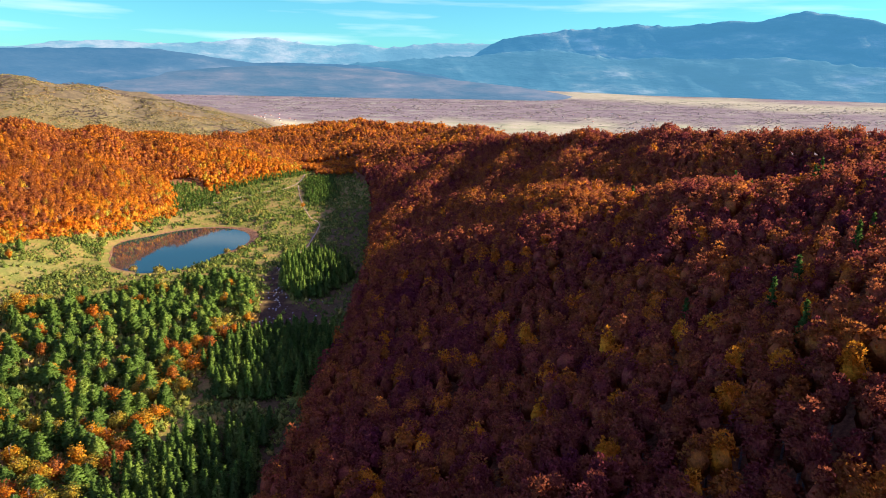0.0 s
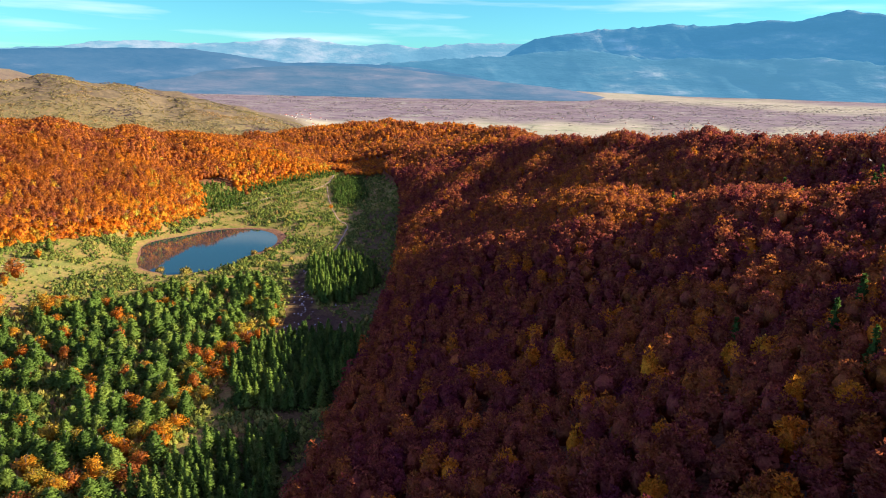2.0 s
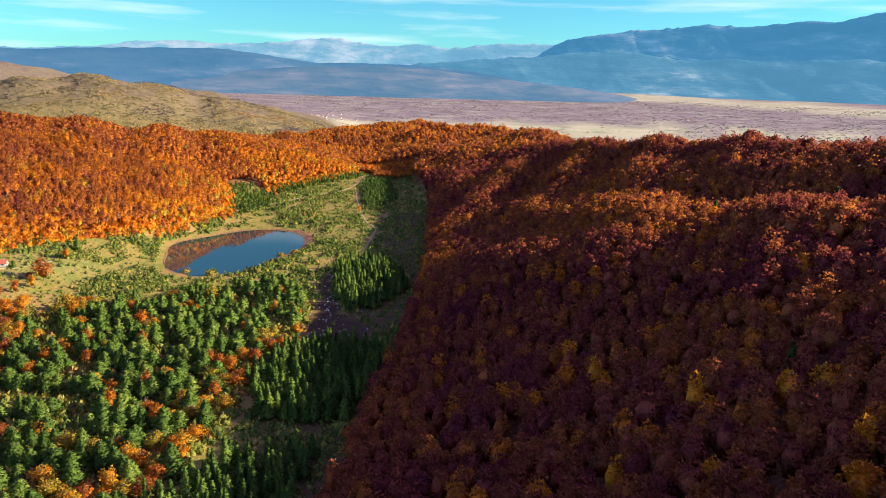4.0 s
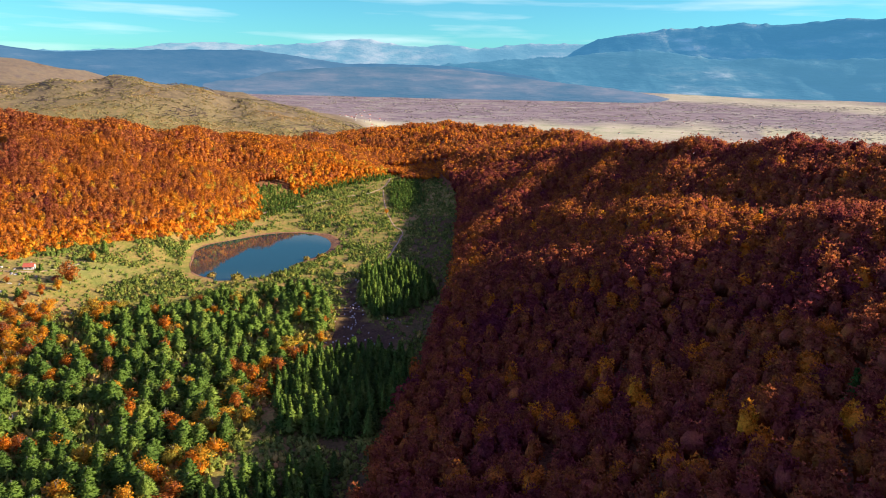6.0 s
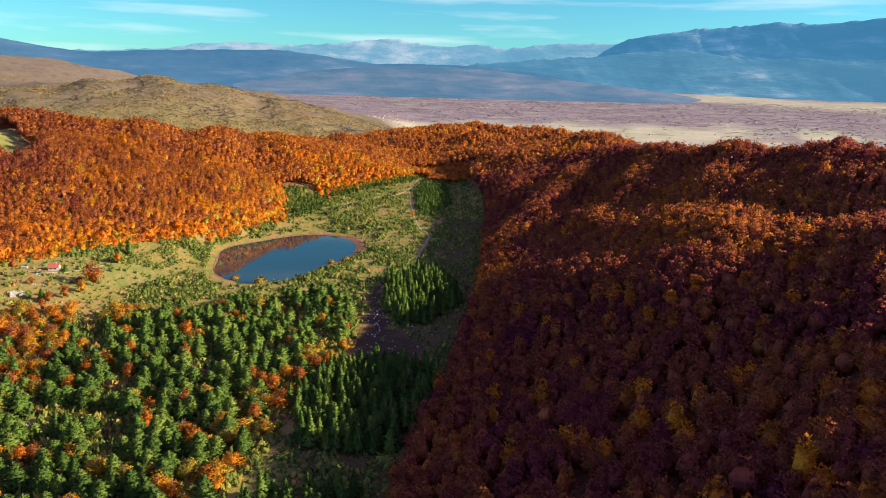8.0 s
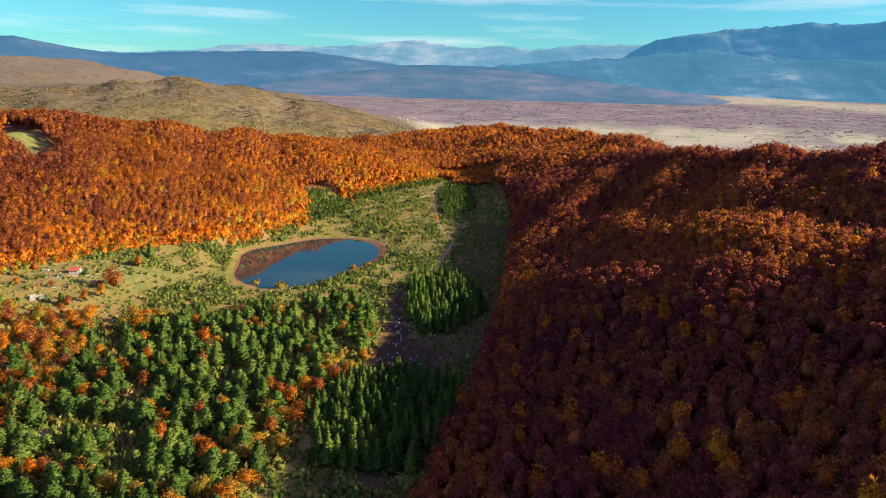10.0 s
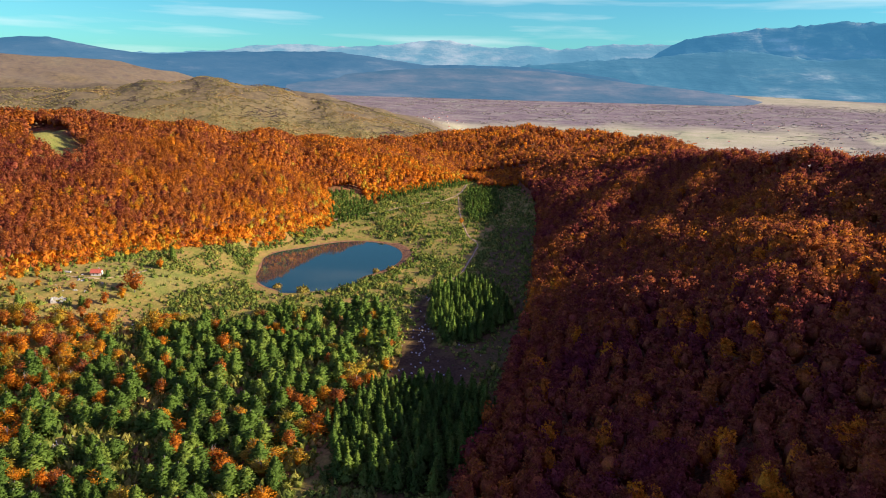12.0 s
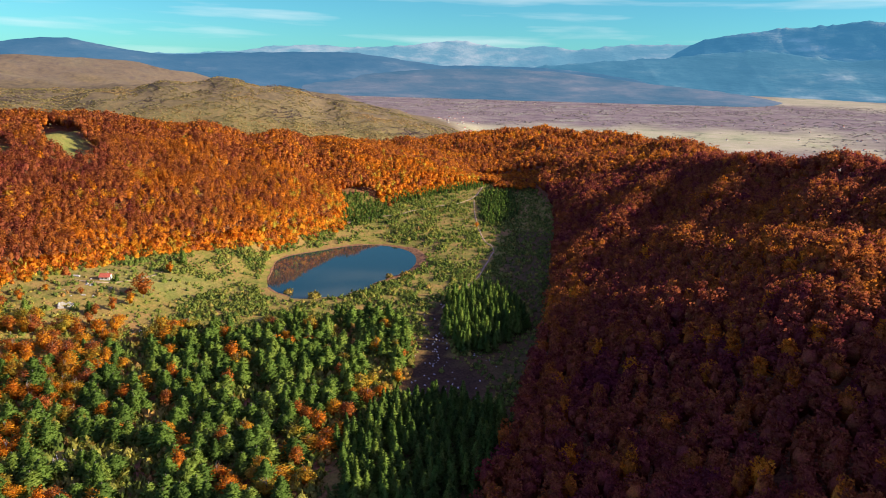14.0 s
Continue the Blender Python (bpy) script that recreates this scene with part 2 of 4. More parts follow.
def plain_height(x, y):
    """The wide plain beyond the hills; it lifts a little with the distance."""
    d = np.hypot(x, y)
    far = 2000 - 5000 * np.log(np.clip(1 - (np.maximum(d, 2000) - 2000) / 2550, 0.05, 1))
    lift = 26 * np.clip((d - 3500) / 900, 0, 1) ** 1.5 * np.clip(1.15 - np.arctan2(x, np.maximum(y, 1)) / 0.2, 0, 1)
    return np.where(d < 2000, -45 + 0 * d, 125 - 170 * d / far) + lift


def bench(s, p):
    """A slope that is steep at its foot and again below its crest at 1, with a gentler bench between."""
    return s + 0.30 * np.sin(2 * math.pi * np.clip(s, 0, 1) ** p) / (2 * math.pi)


def shoulder(s, k):
    """A slope that is steep at its foot and rounds off towards the crest at 1."""
    return 1 - np.clip(1 - s, 0, 1) ** k


HILL_AZ, HILL_RISE = [-80, -60, -52, -47, -43.5, -40, -36, -33, -30, -27.5, -25, -23, -21, -19, -16], [40, 85, 102, 104, 116, 128, 135, 137, 133, 119, 98, 78, 57, 38, 0]
RIDGE_AZ, RIDGE_RISE = [-80, -62, -52, -48, -45, -42, -39.5, -37, -35, -32], [90, 140, 152, 152, 150, 138, 116, 90, 66, 0]


def land(x, y):
    x, y = np.asarray(x, float), np.asarray(y, float)
    yc = np.clip(y, 0, 1400)
    xf, xc, top = right_foot(yc), spline(yc, NORTH, RIGHT_CREST), spline(yc, NORTH, RIGHT_TOP)
    s = (x - xf) / (xc - xf)
    right = top * (bench(soft(s, 0.07), 1 + 1.7 * np.clip((345 - yc) / 90, 0, 1) * np.clip((yc - 110) / 60, 0, 1)) - soft(s - 1, 0.06) * 1.9)
    lf, lc, ltop = left_foot(yc), spline(yc, NORTH, LEFT_CREST), spline(yc, NORTH, LEFT_TOP)
    q = (lf - x) / (lf - lc)
    left = ltop * (shoulder(soft(q, 0.06), 2.0) - soft(q - 1, 0.15) * 0.9)
    floor = spline(yc, FLOOR_NORTH, FLOOR_RISE)
    floor = floor + 12 * np.tanh(0.3 * soft(-266 - x, 12) / 12) / (1 + np.exp((y - 520) / 30))
    h = floor + right + left
    h = h + 6 * bell(x, y, 32, 364, 38, 56, 12) + 1.5 * bell(x, y, 84, 256, 22, 34) - 7 * bell(x, y, -14, 462, 26, 75, 8) + 2 * bell(x, y, 138, 245, 26, 42) + 2 * bell(x, y, 20, 520, 40, 26, 20) + 3.5 * bell(x, y, 92, 145, 22, 50, 8)
    h = h + 7 * bell(x, y, -60, 840, 90, 26, -20) + 6 * bell(x, y, -150, 960, 120, 30, -14) + 29 * bell(x, y, -278, 1110, 78, 100) + 8 * bell(x, y, -370, 1080, 50, 60)
    rough = np.clip((np.maximum(x - xf, lf - x)) / 60, 0, 1)
    h = h + rough * ((2.2 + 2.4 * np.clip((y - 420) / 120, 0, 1)) * ripple(x, y, 85, 3) + 1.3 * ripple(x, y, 28, 4)) + 0.5 * ripple(x, y, 24, 5)
    # beyond the near hills the land falls to the plain
    out = np.maximum(soft(y - 1250, 200) / 700, np.maximum(soft(x - 420, 120) / 500, soft(-700 - x, 80) / 350))
    k = np.clip(out, 0, 1)
    k = k * k * (3 - 2 * k)
    flat = plain_height(x, y)
    d, az = np.hypot(x, y), np.degrees(np.arctan2(x, y))
    hills = np.interp(az, HILL_AZ, HILL_RISE) * np.exp(-0.5 * ((d - 1900) / 300) ** 2)
    hills = hills + np.interp(az, RIDGE_AZ, RIDGE_RISE) * np.exp(-0.5 * ((d - 2750) / 330) ** 2)
    hills = hills * (1 + 0.07 * ripple(x, y, 240, 8) + 0.04 * ripple(x, y, 90, 9))
    h = np.maximum(h, -60) * (1 - k) + (flat + hills) * k
    basin = np.clip((1.12 - pond_reach(x, y)) / 0.2, 0, 1)
    near = np.clip((1.5 - pond_reach(x, y)) / 0.4, 0, 1)
    h = h * (1 - near) + np.minimum(h, 0.5) * near
    return h * (1 - basin) - 1.6 * basin


def height(x, y):
    return float(land(x, y))


def stepped(lo, hi, step, reach, grow):
    """Even steps from lo to hi, then wider and wider ones out to the reach."""
    core = list(np.arange(lo, hi + step * 0.5, step))
    a, d = [], step
    p = hi
    while p < reach:
        d *= grow
        p += d
        a.append(min(p, reach))
    b, d, p = [], step, lo
    while p > -reach:
        d *= grow
        p -= d
        b.append(max(p, -reach))
    return np.array(b[::-1] + core + a)


def mesh_from(name, verts, faces, mat, smooth=True, attrs=(), normals=None):
    """A mesh from arrays: faces all of one size."""
    me = bpy.data.meshes.new(name)
    verts, faces = np.asarray(verts, np.float32), np.asarray(faces, np.int32)
    k = faces.shape[1]
    me.vertices.add(len(verts))
    me.vertices.foreach_set("co", verts.ravel())
    me.loops.add(faces.size)
    me.loops.foreach_set("vertex_index", faces.ravel())
    me.polygons.add(len(faces))
    me.polygons.foreach_set("loop_start", np.arange(0, faces.size, k, dtype=np.int32))
    me.polygons.foreach_set("loop_total", np.full(len(faces), k, np.int32))
    me.polygons.foreach_set("use_smooth", np.full(len(faces), smooth))
    me.update(calc_edges=True)
    for key, values in attrs:
        a = me.attributes.new(key, "FLOAT", "POINT")
        a.data.foreach_set("value", np.asarray(values, np.float32))
    if mat:
        me.materials.append(mat)
    me.validate()
    if normals is not None:
        me.polygons.foreach_set("use_smooth", np.ones(len(faces), bool))
        me.normals_split_custom_set_from_vertices(np.asarray(normals, np.float32))
    return me


def grid_faces(nx, ny):
    i = np.arange(nx * ny).reshape(ny, nx)
    return np.stack([i[:-1, :-1], i[:-1, 1:], i[1:, 1:], i[1:, :-1]], -1).reshape(-1, 4)


# ---- where things grow ----


def inside(x, y, corners):
    """Whether points lie in a polygon."""
    x, y = np.asarray(x, float), np.asarray(y, float)
    hit = np.zeros(np.broadcast(x, y).shape, bool)
    for (x0, y0), (x1, y1) in zip(corners, corners[1:] + corners[:1]):
        cross = ((y0 > y) != (y1 > y)) & (x < (x1 - x0) * (y - y0) / (y1 - y0 + 1e-9) + x0)
        hit ^= cross
    return hit


MEADOW = [(-526, 498), (-516, 511), (-474, 491), (-457, 486), (-424, 466), (-416, 446), (-433, 443), (-460, 450)]
MEADOW_LOW = [(-490, 436), (-460, 428), (-450, 412), (-460, 402), (-500, 405)]
INLET = [(-267, 543), (-289, 588), (-304, 611), (-293, 636), (-269, 638), (-250, 600)]
SPRUCE_A = [(-121, 262), (-114, 300), (-98, 309), (-70, 304), (-62, 262), (-66, 236), (-102, 232)]
SPRUCE_B = [(-121, 381), (-134, 422), (-124, 452), (-99, 438), (-80, 395), (-89, 362), (-106, 357)]
SPRUCE_C = [(-112, 172), (-100, 206), (-72, 214), (-66, 170), (-72, 140), (-104, 140)]
PINES = [(-300, 150), (-296, 236), (-262, 262), (-256, 296), (-246, 334), (-212, 340), (-200, 362), (-170, 386), (-152, 386), (-130, 362), (-116, 322), (-124, 286), (-120, 262), (-112, 236), (-112, 205), (-116, 168), (-116, 150)]
GLADE = [(-212, 220), (-200, 232), (-180, 239), (-174, 230), (-190, 219), (-204, 212)]
FAR_PINES = [(-200, 725), (-174, 736), (-144, 646), (-156, 604), (-176, 626)]
STRIP = [(-136, 424), (-122, 384), (-104, 346), (-84, 330), (-82, 312), (-112, 306), (-122, 330), (-126, 372), (-142, 400)]
FARM = [(-338, 372), (-268, 396), (-262, 330), (-290, 296), (-352, 312)]


def right_wood(x, y):
    return ((x > right_foot(y) + 5) | ((y > 738) & (x > -194) | (y > 768) & (x > left_foot(y) - 5))) & (x < spline(y, NORTH, RIGHT_CREST) + 22)


def left_wood(x, y):
    ok = (x < left_foot(y) - 3) & (x > spline(y, NORTH, LEFT_CREST) - 22)
    return ok & ~inside(x, y, MEADOW) & ~inside(x, y, MEADOW_LOW) & ~inside(x, y, INLET)


def build_ground():
    xs, ys = stepped(-640, 260, 6, 4950, 1.065), stepped(20, 1200, 6, 4950, 1.065)
    gx, gy = np.meshgrid(xs, ys)
    gz = land(gx, gy)
    wood = ((right_wood(gx, gy) | left_wood(gx, gy)) | (inside(gx, gy, PINES) & ~inside(gx, gy, GLADE))).astype(float)
    # Along the wood's foot the dark soil also stands in for deep shade.
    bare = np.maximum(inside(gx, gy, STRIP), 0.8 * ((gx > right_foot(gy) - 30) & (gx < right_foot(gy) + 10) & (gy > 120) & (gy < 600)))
    mead = (inside(gx, gy, MEADOW) | inside(gx, gy, MEADOW_LOW)).astype(float) + 0.9 * bell(gx, gy, -293, 372, 26, 14, 30)
    d = np.hypot(gx, gy)
    plain = np.clip((d - 1300) / 500, 0, 1)
    az = np.degrees(np.arctan2(gx, gy))
    near_field = np.clip(1.35 - np.abs(d - 2200 - 6 * (az + 5)) / (165 + 3.0 * (az + 20)) + 0.35 * ripple(gx, gy, 420, 21), 0, 1) * np.clip((az + 20.5) / 2, 0, 1)
    near_field = near_field * (1 - 0.75 * np.clip((az - 7) / 6, 0, 1) * (ripple(gx, gy, 260, 23) > -0.2))
    wide_field = np.clip(1.3 - np.abs(d - 3850 + 14 * (az - 8)) / 330 + 0.55 * ripple(gx, gy, 600, 22), 0, 1) * np.clip((az + 5) / 5, 0, 1)
    rise = np.clip((gz - plain_height(gx, gy) - 8) / 25, 0, 1)
    hill = rise * (d > 1300) * np.clip((2560 - d) / 250 + 0.4 * ripple(gx, gy, 150, 26), 0.8, 1)
    field = np.maximum(near_field, 0.8 * wide_field) * (1 - rise)
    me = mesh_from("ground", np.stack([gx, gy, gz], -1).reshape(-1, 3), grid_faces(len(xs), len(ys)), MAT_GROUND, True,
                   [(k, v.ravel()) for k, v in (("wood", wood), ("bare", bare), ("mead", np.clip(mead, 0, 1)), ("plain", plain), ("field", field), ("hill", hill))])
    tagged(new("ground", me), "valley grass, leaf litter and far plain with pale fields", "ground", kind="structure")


build_ground()


def sheet(name, label, category, nu, nv, fn, mat, kind="structure"):
    """A sheet fn(u, v) -> x, y, z over the unit square."""
    u, v = np.meshgrid(np.linspace(0, 1, nu), np.linspace(0, 1, nv))
    x, y, z = fn(u, v)
    me = mesh_from(name, np.stack([x, y, z], -1).reshape(-1, 3), grid_faces(nu, nv), mat)
    return tagged(new(name, me), label, category, kind=kind)


def pond_edge(a, k):
    r = POND[0] + sum(POND[2 * j - 1] * np.cos(j * a) + POND[2 * j] * np.sin(j * a) for j in (1, 2, 3, 4))
    return -226 + k * r * np.cos(a), 468 + k * r * np.sin(a)


def pond_sheet(u, v):
    x, y = pond_edge(u * 2 * math.pi, v * 1.11)
    return x, y, -0.35 + 0 * x


sheet("water", "still blue pond water mirroring sky and hillside", "pond", 97, 24, pond_sheet, MAT_WATER)


def shore_sheet(u, v):
    a = u * 2 * math.pi
    wide = 0.028 + 0.012 * (1 + np.cos(a - 0.6)) + 0.19 * np.exp(-0.5 * ((np.mod(a + 2.6, 2 * math.pi) - 2.95) / 0.5) ** 2) + 0.015 * np.sin(7 * a) + 0.01 * np.sin(17 * a + 1)
    x, y = pond_edge(a, 1.03 + v * wide)
    return x, y, land(x, y) + 0.12 - 0.3 * (v > 0.99)


sheet("shore", "red-brown muddy shore ringing the pond", "shore", 193, 6, shore_sheet, MAT_MUD)

# ---- the far mountains ----


def value_noise(x, y, seed):
    """Smooth noise from 0 to 1 on a unit lattice."""
    xi, yi = np.floor(x).astype(np.int64), np.floor(y).astype(np.int64)
    fx, fy = x - xi, y - yi
    fx, fy = fx * fx * (3 - 2 * fx), fy * fy * (3 - 2 * fy)

    def at(i, j):
        k = (i * 374761393 + j * 668265263 + seed * 974711) & 0x7FFFFFFF
        k = ((k ^ (k >> 13)) * 1274126177) & 0x7FFFFFFF
        return ((k ^ (k >> 16)) & 0xFFFF) / 65535.0
    a = at(xi, yi) * (1 - fx) + at(xi + 1, yi) * fx
    b = at(xi, yi + 1) * (1 - fx) + at(xi + 1, yi + 1) * fx
    return a * (1 - fy) + b * fy


def ridged(x, y, size, seed, octaves=5):
    """Sharp-crested relief, about -1 to 1."""
    out, amp, total = 0.0, 1.0, 0.0
    for k in range(octaves):
        v = 1 - np.abs(2 * value_noise(x / size, y / size, seed + k) - 1)
        out, total = out + amp * v * v, total + amp
        amp, size = amp * 0.5, size * 0.48
    return 2 * out / total - 0.75


def mountain(name, label, azimuths, tops, near, far, mat, rough, seed, relief, size, bow=1.4, foot=-0.9):
    """A range seen across the plain: the crest's rise in degrees over the azimuths, from its foot at near to its crest at far metres."""
    nu, nv = 340, 44
    az = np.linspace(azimuths[0], azimuths[-1], nu)
    crest = sum(np.interp(az + o, azimuths, tops) for o in (-0.5, 0, 0.5)) / 3
    jag = rough * ridged(az * 60, 0 * az, 90, seed, 4) * far * 0.0175
    A, V = np.meshgrid(az, np.linspace(0, 1.2, nv))
    d = near + (far - near) * V
    x, y = d * np.sin(np.radians(A)), d * np.cos(np.radians(A))
    zc, zf = 125 + far * np.tan(np.radians(crest)), 125 + near * math.tan(radians(foot))
    t = np.clip(V, 0, 1)
    z = zf + (zc - zf) * t ** bow + jag * t ** 24 - np.clip(V - 1, 0, 1) * 1.2 * (zc - zf)
    z = z + relief * (1.3 * value_noise(A * 46 / size + 0.6 * d / size, d * 1.1 / size, seed + 9) + 0.7 * value_noise(A * 105 / size, d * 2.2 / size, seed + 10) - 1.0 + 0.35 * ridged(A * 60 + d * 0.5, d * 0.8, size, seed + 9, 4)) * (t * (1 - t) * 4) ** 0.8 * (zc - zf)
    me = mesh_from(name, np.stack([x, y, z], -1).reshape(-1, 3), grid_faces(nu, nv), mat)
    tagged(new(name, me), label, "mountain", kind="structure")


# Base colours already tinted with the blue of the haze.
HAZE_BLUE = [(0.38, (0.012, 0.045, 0.072)), (0.48, (0.03, 0.075, 0.10)), (0.55, (0.09, 0.13, 0.135)), (0.61, (0.27, 0.28, 0.25)), (0.69, (0.46, 0.43, 0.38))]
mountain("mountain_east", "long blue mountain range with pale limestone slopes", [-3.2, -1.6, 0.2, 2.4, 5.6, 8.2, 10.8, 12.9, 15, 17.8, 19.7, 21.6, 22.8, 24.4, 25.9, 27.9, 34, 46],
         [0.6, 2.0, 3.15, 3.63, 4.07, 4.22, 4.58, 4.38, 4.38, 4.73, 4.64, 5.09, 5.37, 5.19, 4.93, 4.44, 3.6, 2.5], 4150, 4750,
         far_material("blue_mountain", HAZE_BLUE, 0.0062, 2.6, (0.024, 0.100, 0.180), 1.0), 0.12, 31, 0.16, 210, 1.4, -1.25)
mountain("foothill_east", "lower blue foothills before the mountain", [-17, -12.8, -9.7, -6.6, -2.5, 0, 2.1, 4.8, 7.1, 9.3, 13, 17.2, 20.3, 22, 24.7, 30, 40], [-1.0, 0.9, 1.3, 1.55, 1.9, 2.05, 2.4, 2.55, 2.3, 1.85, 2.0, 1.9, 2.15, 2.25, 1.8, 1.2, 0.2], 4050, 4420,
         far_material("blue_foothill", [(p + 0.03, c) for p, c in HAZE_BLUE], 0.0062, 3.2, (0.036, 0.115, 0.182), 1.0), 0.16, 37, 0.12, 210, 1.2, -1.25)
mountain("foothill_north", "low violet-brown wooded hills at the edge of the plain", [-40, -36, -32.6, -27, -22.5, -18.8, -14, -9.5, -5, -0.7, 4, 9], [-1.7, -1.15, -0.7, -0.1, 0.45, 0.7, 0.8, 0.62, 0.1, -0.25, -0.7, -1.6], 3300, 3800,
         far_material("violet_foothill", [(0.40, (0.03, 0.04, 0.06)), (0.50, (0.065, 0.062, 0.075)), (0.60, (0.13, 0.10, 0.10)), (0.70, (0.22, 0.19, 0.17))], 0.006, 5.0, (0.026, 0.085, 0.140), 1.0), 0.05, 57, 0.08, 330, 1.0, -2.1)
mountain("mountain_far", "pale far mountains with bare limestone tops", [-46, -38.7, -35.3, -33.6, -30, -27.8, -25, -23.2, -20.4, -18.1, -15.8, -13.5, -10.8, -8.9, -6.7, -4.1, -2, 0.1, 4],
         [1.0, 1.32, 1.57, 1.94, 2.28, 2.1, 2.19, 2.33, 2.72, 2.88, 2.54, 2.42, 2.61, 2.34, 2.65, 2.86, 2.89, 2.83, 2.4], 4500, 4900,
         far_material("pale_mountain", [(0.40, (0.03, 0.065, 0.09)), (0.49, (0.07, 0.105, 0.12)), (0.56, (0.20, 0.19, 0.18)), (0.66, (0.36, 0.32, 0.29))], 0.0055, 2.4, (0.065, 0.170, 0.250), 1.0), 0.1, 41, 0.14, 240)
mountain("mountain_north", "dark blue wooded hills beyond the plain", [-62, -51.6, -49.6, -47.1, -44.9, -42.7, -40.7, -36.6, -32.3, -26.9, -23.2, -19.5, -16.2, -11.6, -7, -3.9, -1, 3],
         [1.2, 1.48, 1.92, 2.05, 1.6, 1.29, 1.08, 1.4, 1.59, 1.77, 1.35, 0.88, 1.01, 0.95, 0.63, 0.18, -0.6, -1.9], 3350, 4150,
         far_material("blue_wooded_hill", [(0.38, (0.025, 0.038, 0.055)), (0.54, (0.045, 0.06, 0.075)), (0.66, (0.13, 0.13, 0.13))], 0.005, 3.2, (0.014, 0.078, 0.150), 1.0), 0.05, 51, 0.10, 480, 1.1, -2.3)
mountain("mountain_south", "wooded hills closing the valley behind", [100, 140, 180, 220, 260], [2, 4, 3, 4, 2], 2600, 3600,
         far_material("blue_rear_hill", HAZE_BLUE, 0.005, 3.2, (0.04, 0.08, 0.13), 1.0), 0.1, 61, 0.1, 500)

# ---- trees ----


def blob(rings, sides, fn):
    """A closed lumpy body; fn(polar, azimuth) -> x, y, z."""
    v = [fn(0.0, 0.0)]
    for i in range(1, rings):
        for j in range(sides):
            v.append(fn(math.pi * i / rings, 2 * math.pi * (j + 0.5 * (i % 2)) / sides))
    v.append(fn(math.pi, 0.0))
    f = []
    for j in range(sides):
        f.append((0, 1 + j, 1 + (j + 1) % sides))
        f.append((len(v) - 1, len(v) - 2 - j, len(v) - 2 - (j + 1) % sides))
    for i in range(rings - 2):
        a, b = 1 + i * sides, 1 + (i + 1) * sides
        for j in range(sides):
            k = (j + 1) % sides
            f += [(a + j, b + j, b + k), (a + j, b + k, a + k)]
    return np.array(v, float), np.array(f, int)


def sprays(points, ways, long, wide, r, fine=True):
    """Leaf sprays from each point along its way: a bent kite of two triangles, or a single one."""
    n = len(points)
    ways = ways / np.linalg.norm(ways, axis=1, keepdims=True)
    side = np.cross(ways, r.normal(size=(n, 3)))
    side /= np.linalg.norm(side, axis=1, keepdims=True) + 1e-9
    bow = np.cross(ways, side) * (long * 0.12)[:, None]
    if not fine:
        c = points + ways * (long * 0.6)[:, None]
        v = np.stack([points - ways * (long * 0.3)[:, None] + side * wide[:, None] * 1.25, c, points - ways * (long * 0.3)[:, None] - side * wide[:, None] * 1.25], 1).reshape(-1, 3)
        return v, np.arange(n * 3).reshape(-1, 3)
    a = points - ways * (long * 0.35)[:, None]
    b = points + side * wide[:, None] + bow
    c = points + ways * (long * 0.65)[:, None]
    d = points - side * wide[:, None] + bow
    v = np.stack([a, b, c, d], 1).reshape(-1, 3)
    i = np.arange(n)[:, None] * 4
    f = np.concatenate([i + [0, 1, 2], i + [0, 2, 3]], 1).reshape(-1, 3)
    return v, f


def unit(v):
    return v / (np.linalg.norm(v, axis=1, keepdims=True) + 1e-9)


def leafy(spray, ways, core, hub, squash=1.0):
    """Joins sprays and core, with normals that swell outwards like the whole crown; faces are turned the same way."""
    k = len(spray[0]) // len(ways)
    v, f = merge(spray, core)
    out = unit((v - np.array(hub)) * (1, 1, squash))
    n = out.copy()
    wild = np.random.default_rng(len(v)).normal(size=(len(ways), 3)) * 0.3
    n[:len(spray[0])] = unit(0.4 * out[:len(spray[0])] + np.repeat(0.75 * unit(ways) + wild, k, 0))
    face = np.cross(v[f[:, 1]] - v[f[:, 0]], v[f[:, 2]] - v[f[:, 0]])
    flip = np.einsum("ij,ij->i", face, n[f[:, 0]]) < 0
    f[flip] = f[flip][:, ::-1]
    return v, f, n


def with_stem(crown, trunk):
    """A crown with its trunk in one mesh."""
    v, f = merge(crown[:2], trunk)
    return v, f, np.concatenate([crown[2], unit(trunk[0] * (1, 1, 0.01))])


def merge(*parts):
    vs, fs, o = [], [], 0
    for v, f in parts:
        vs.append(v)
        fs.append(f + o)
        o += len(v)
    return np.concatenate(vs), np.concatenate(fs)


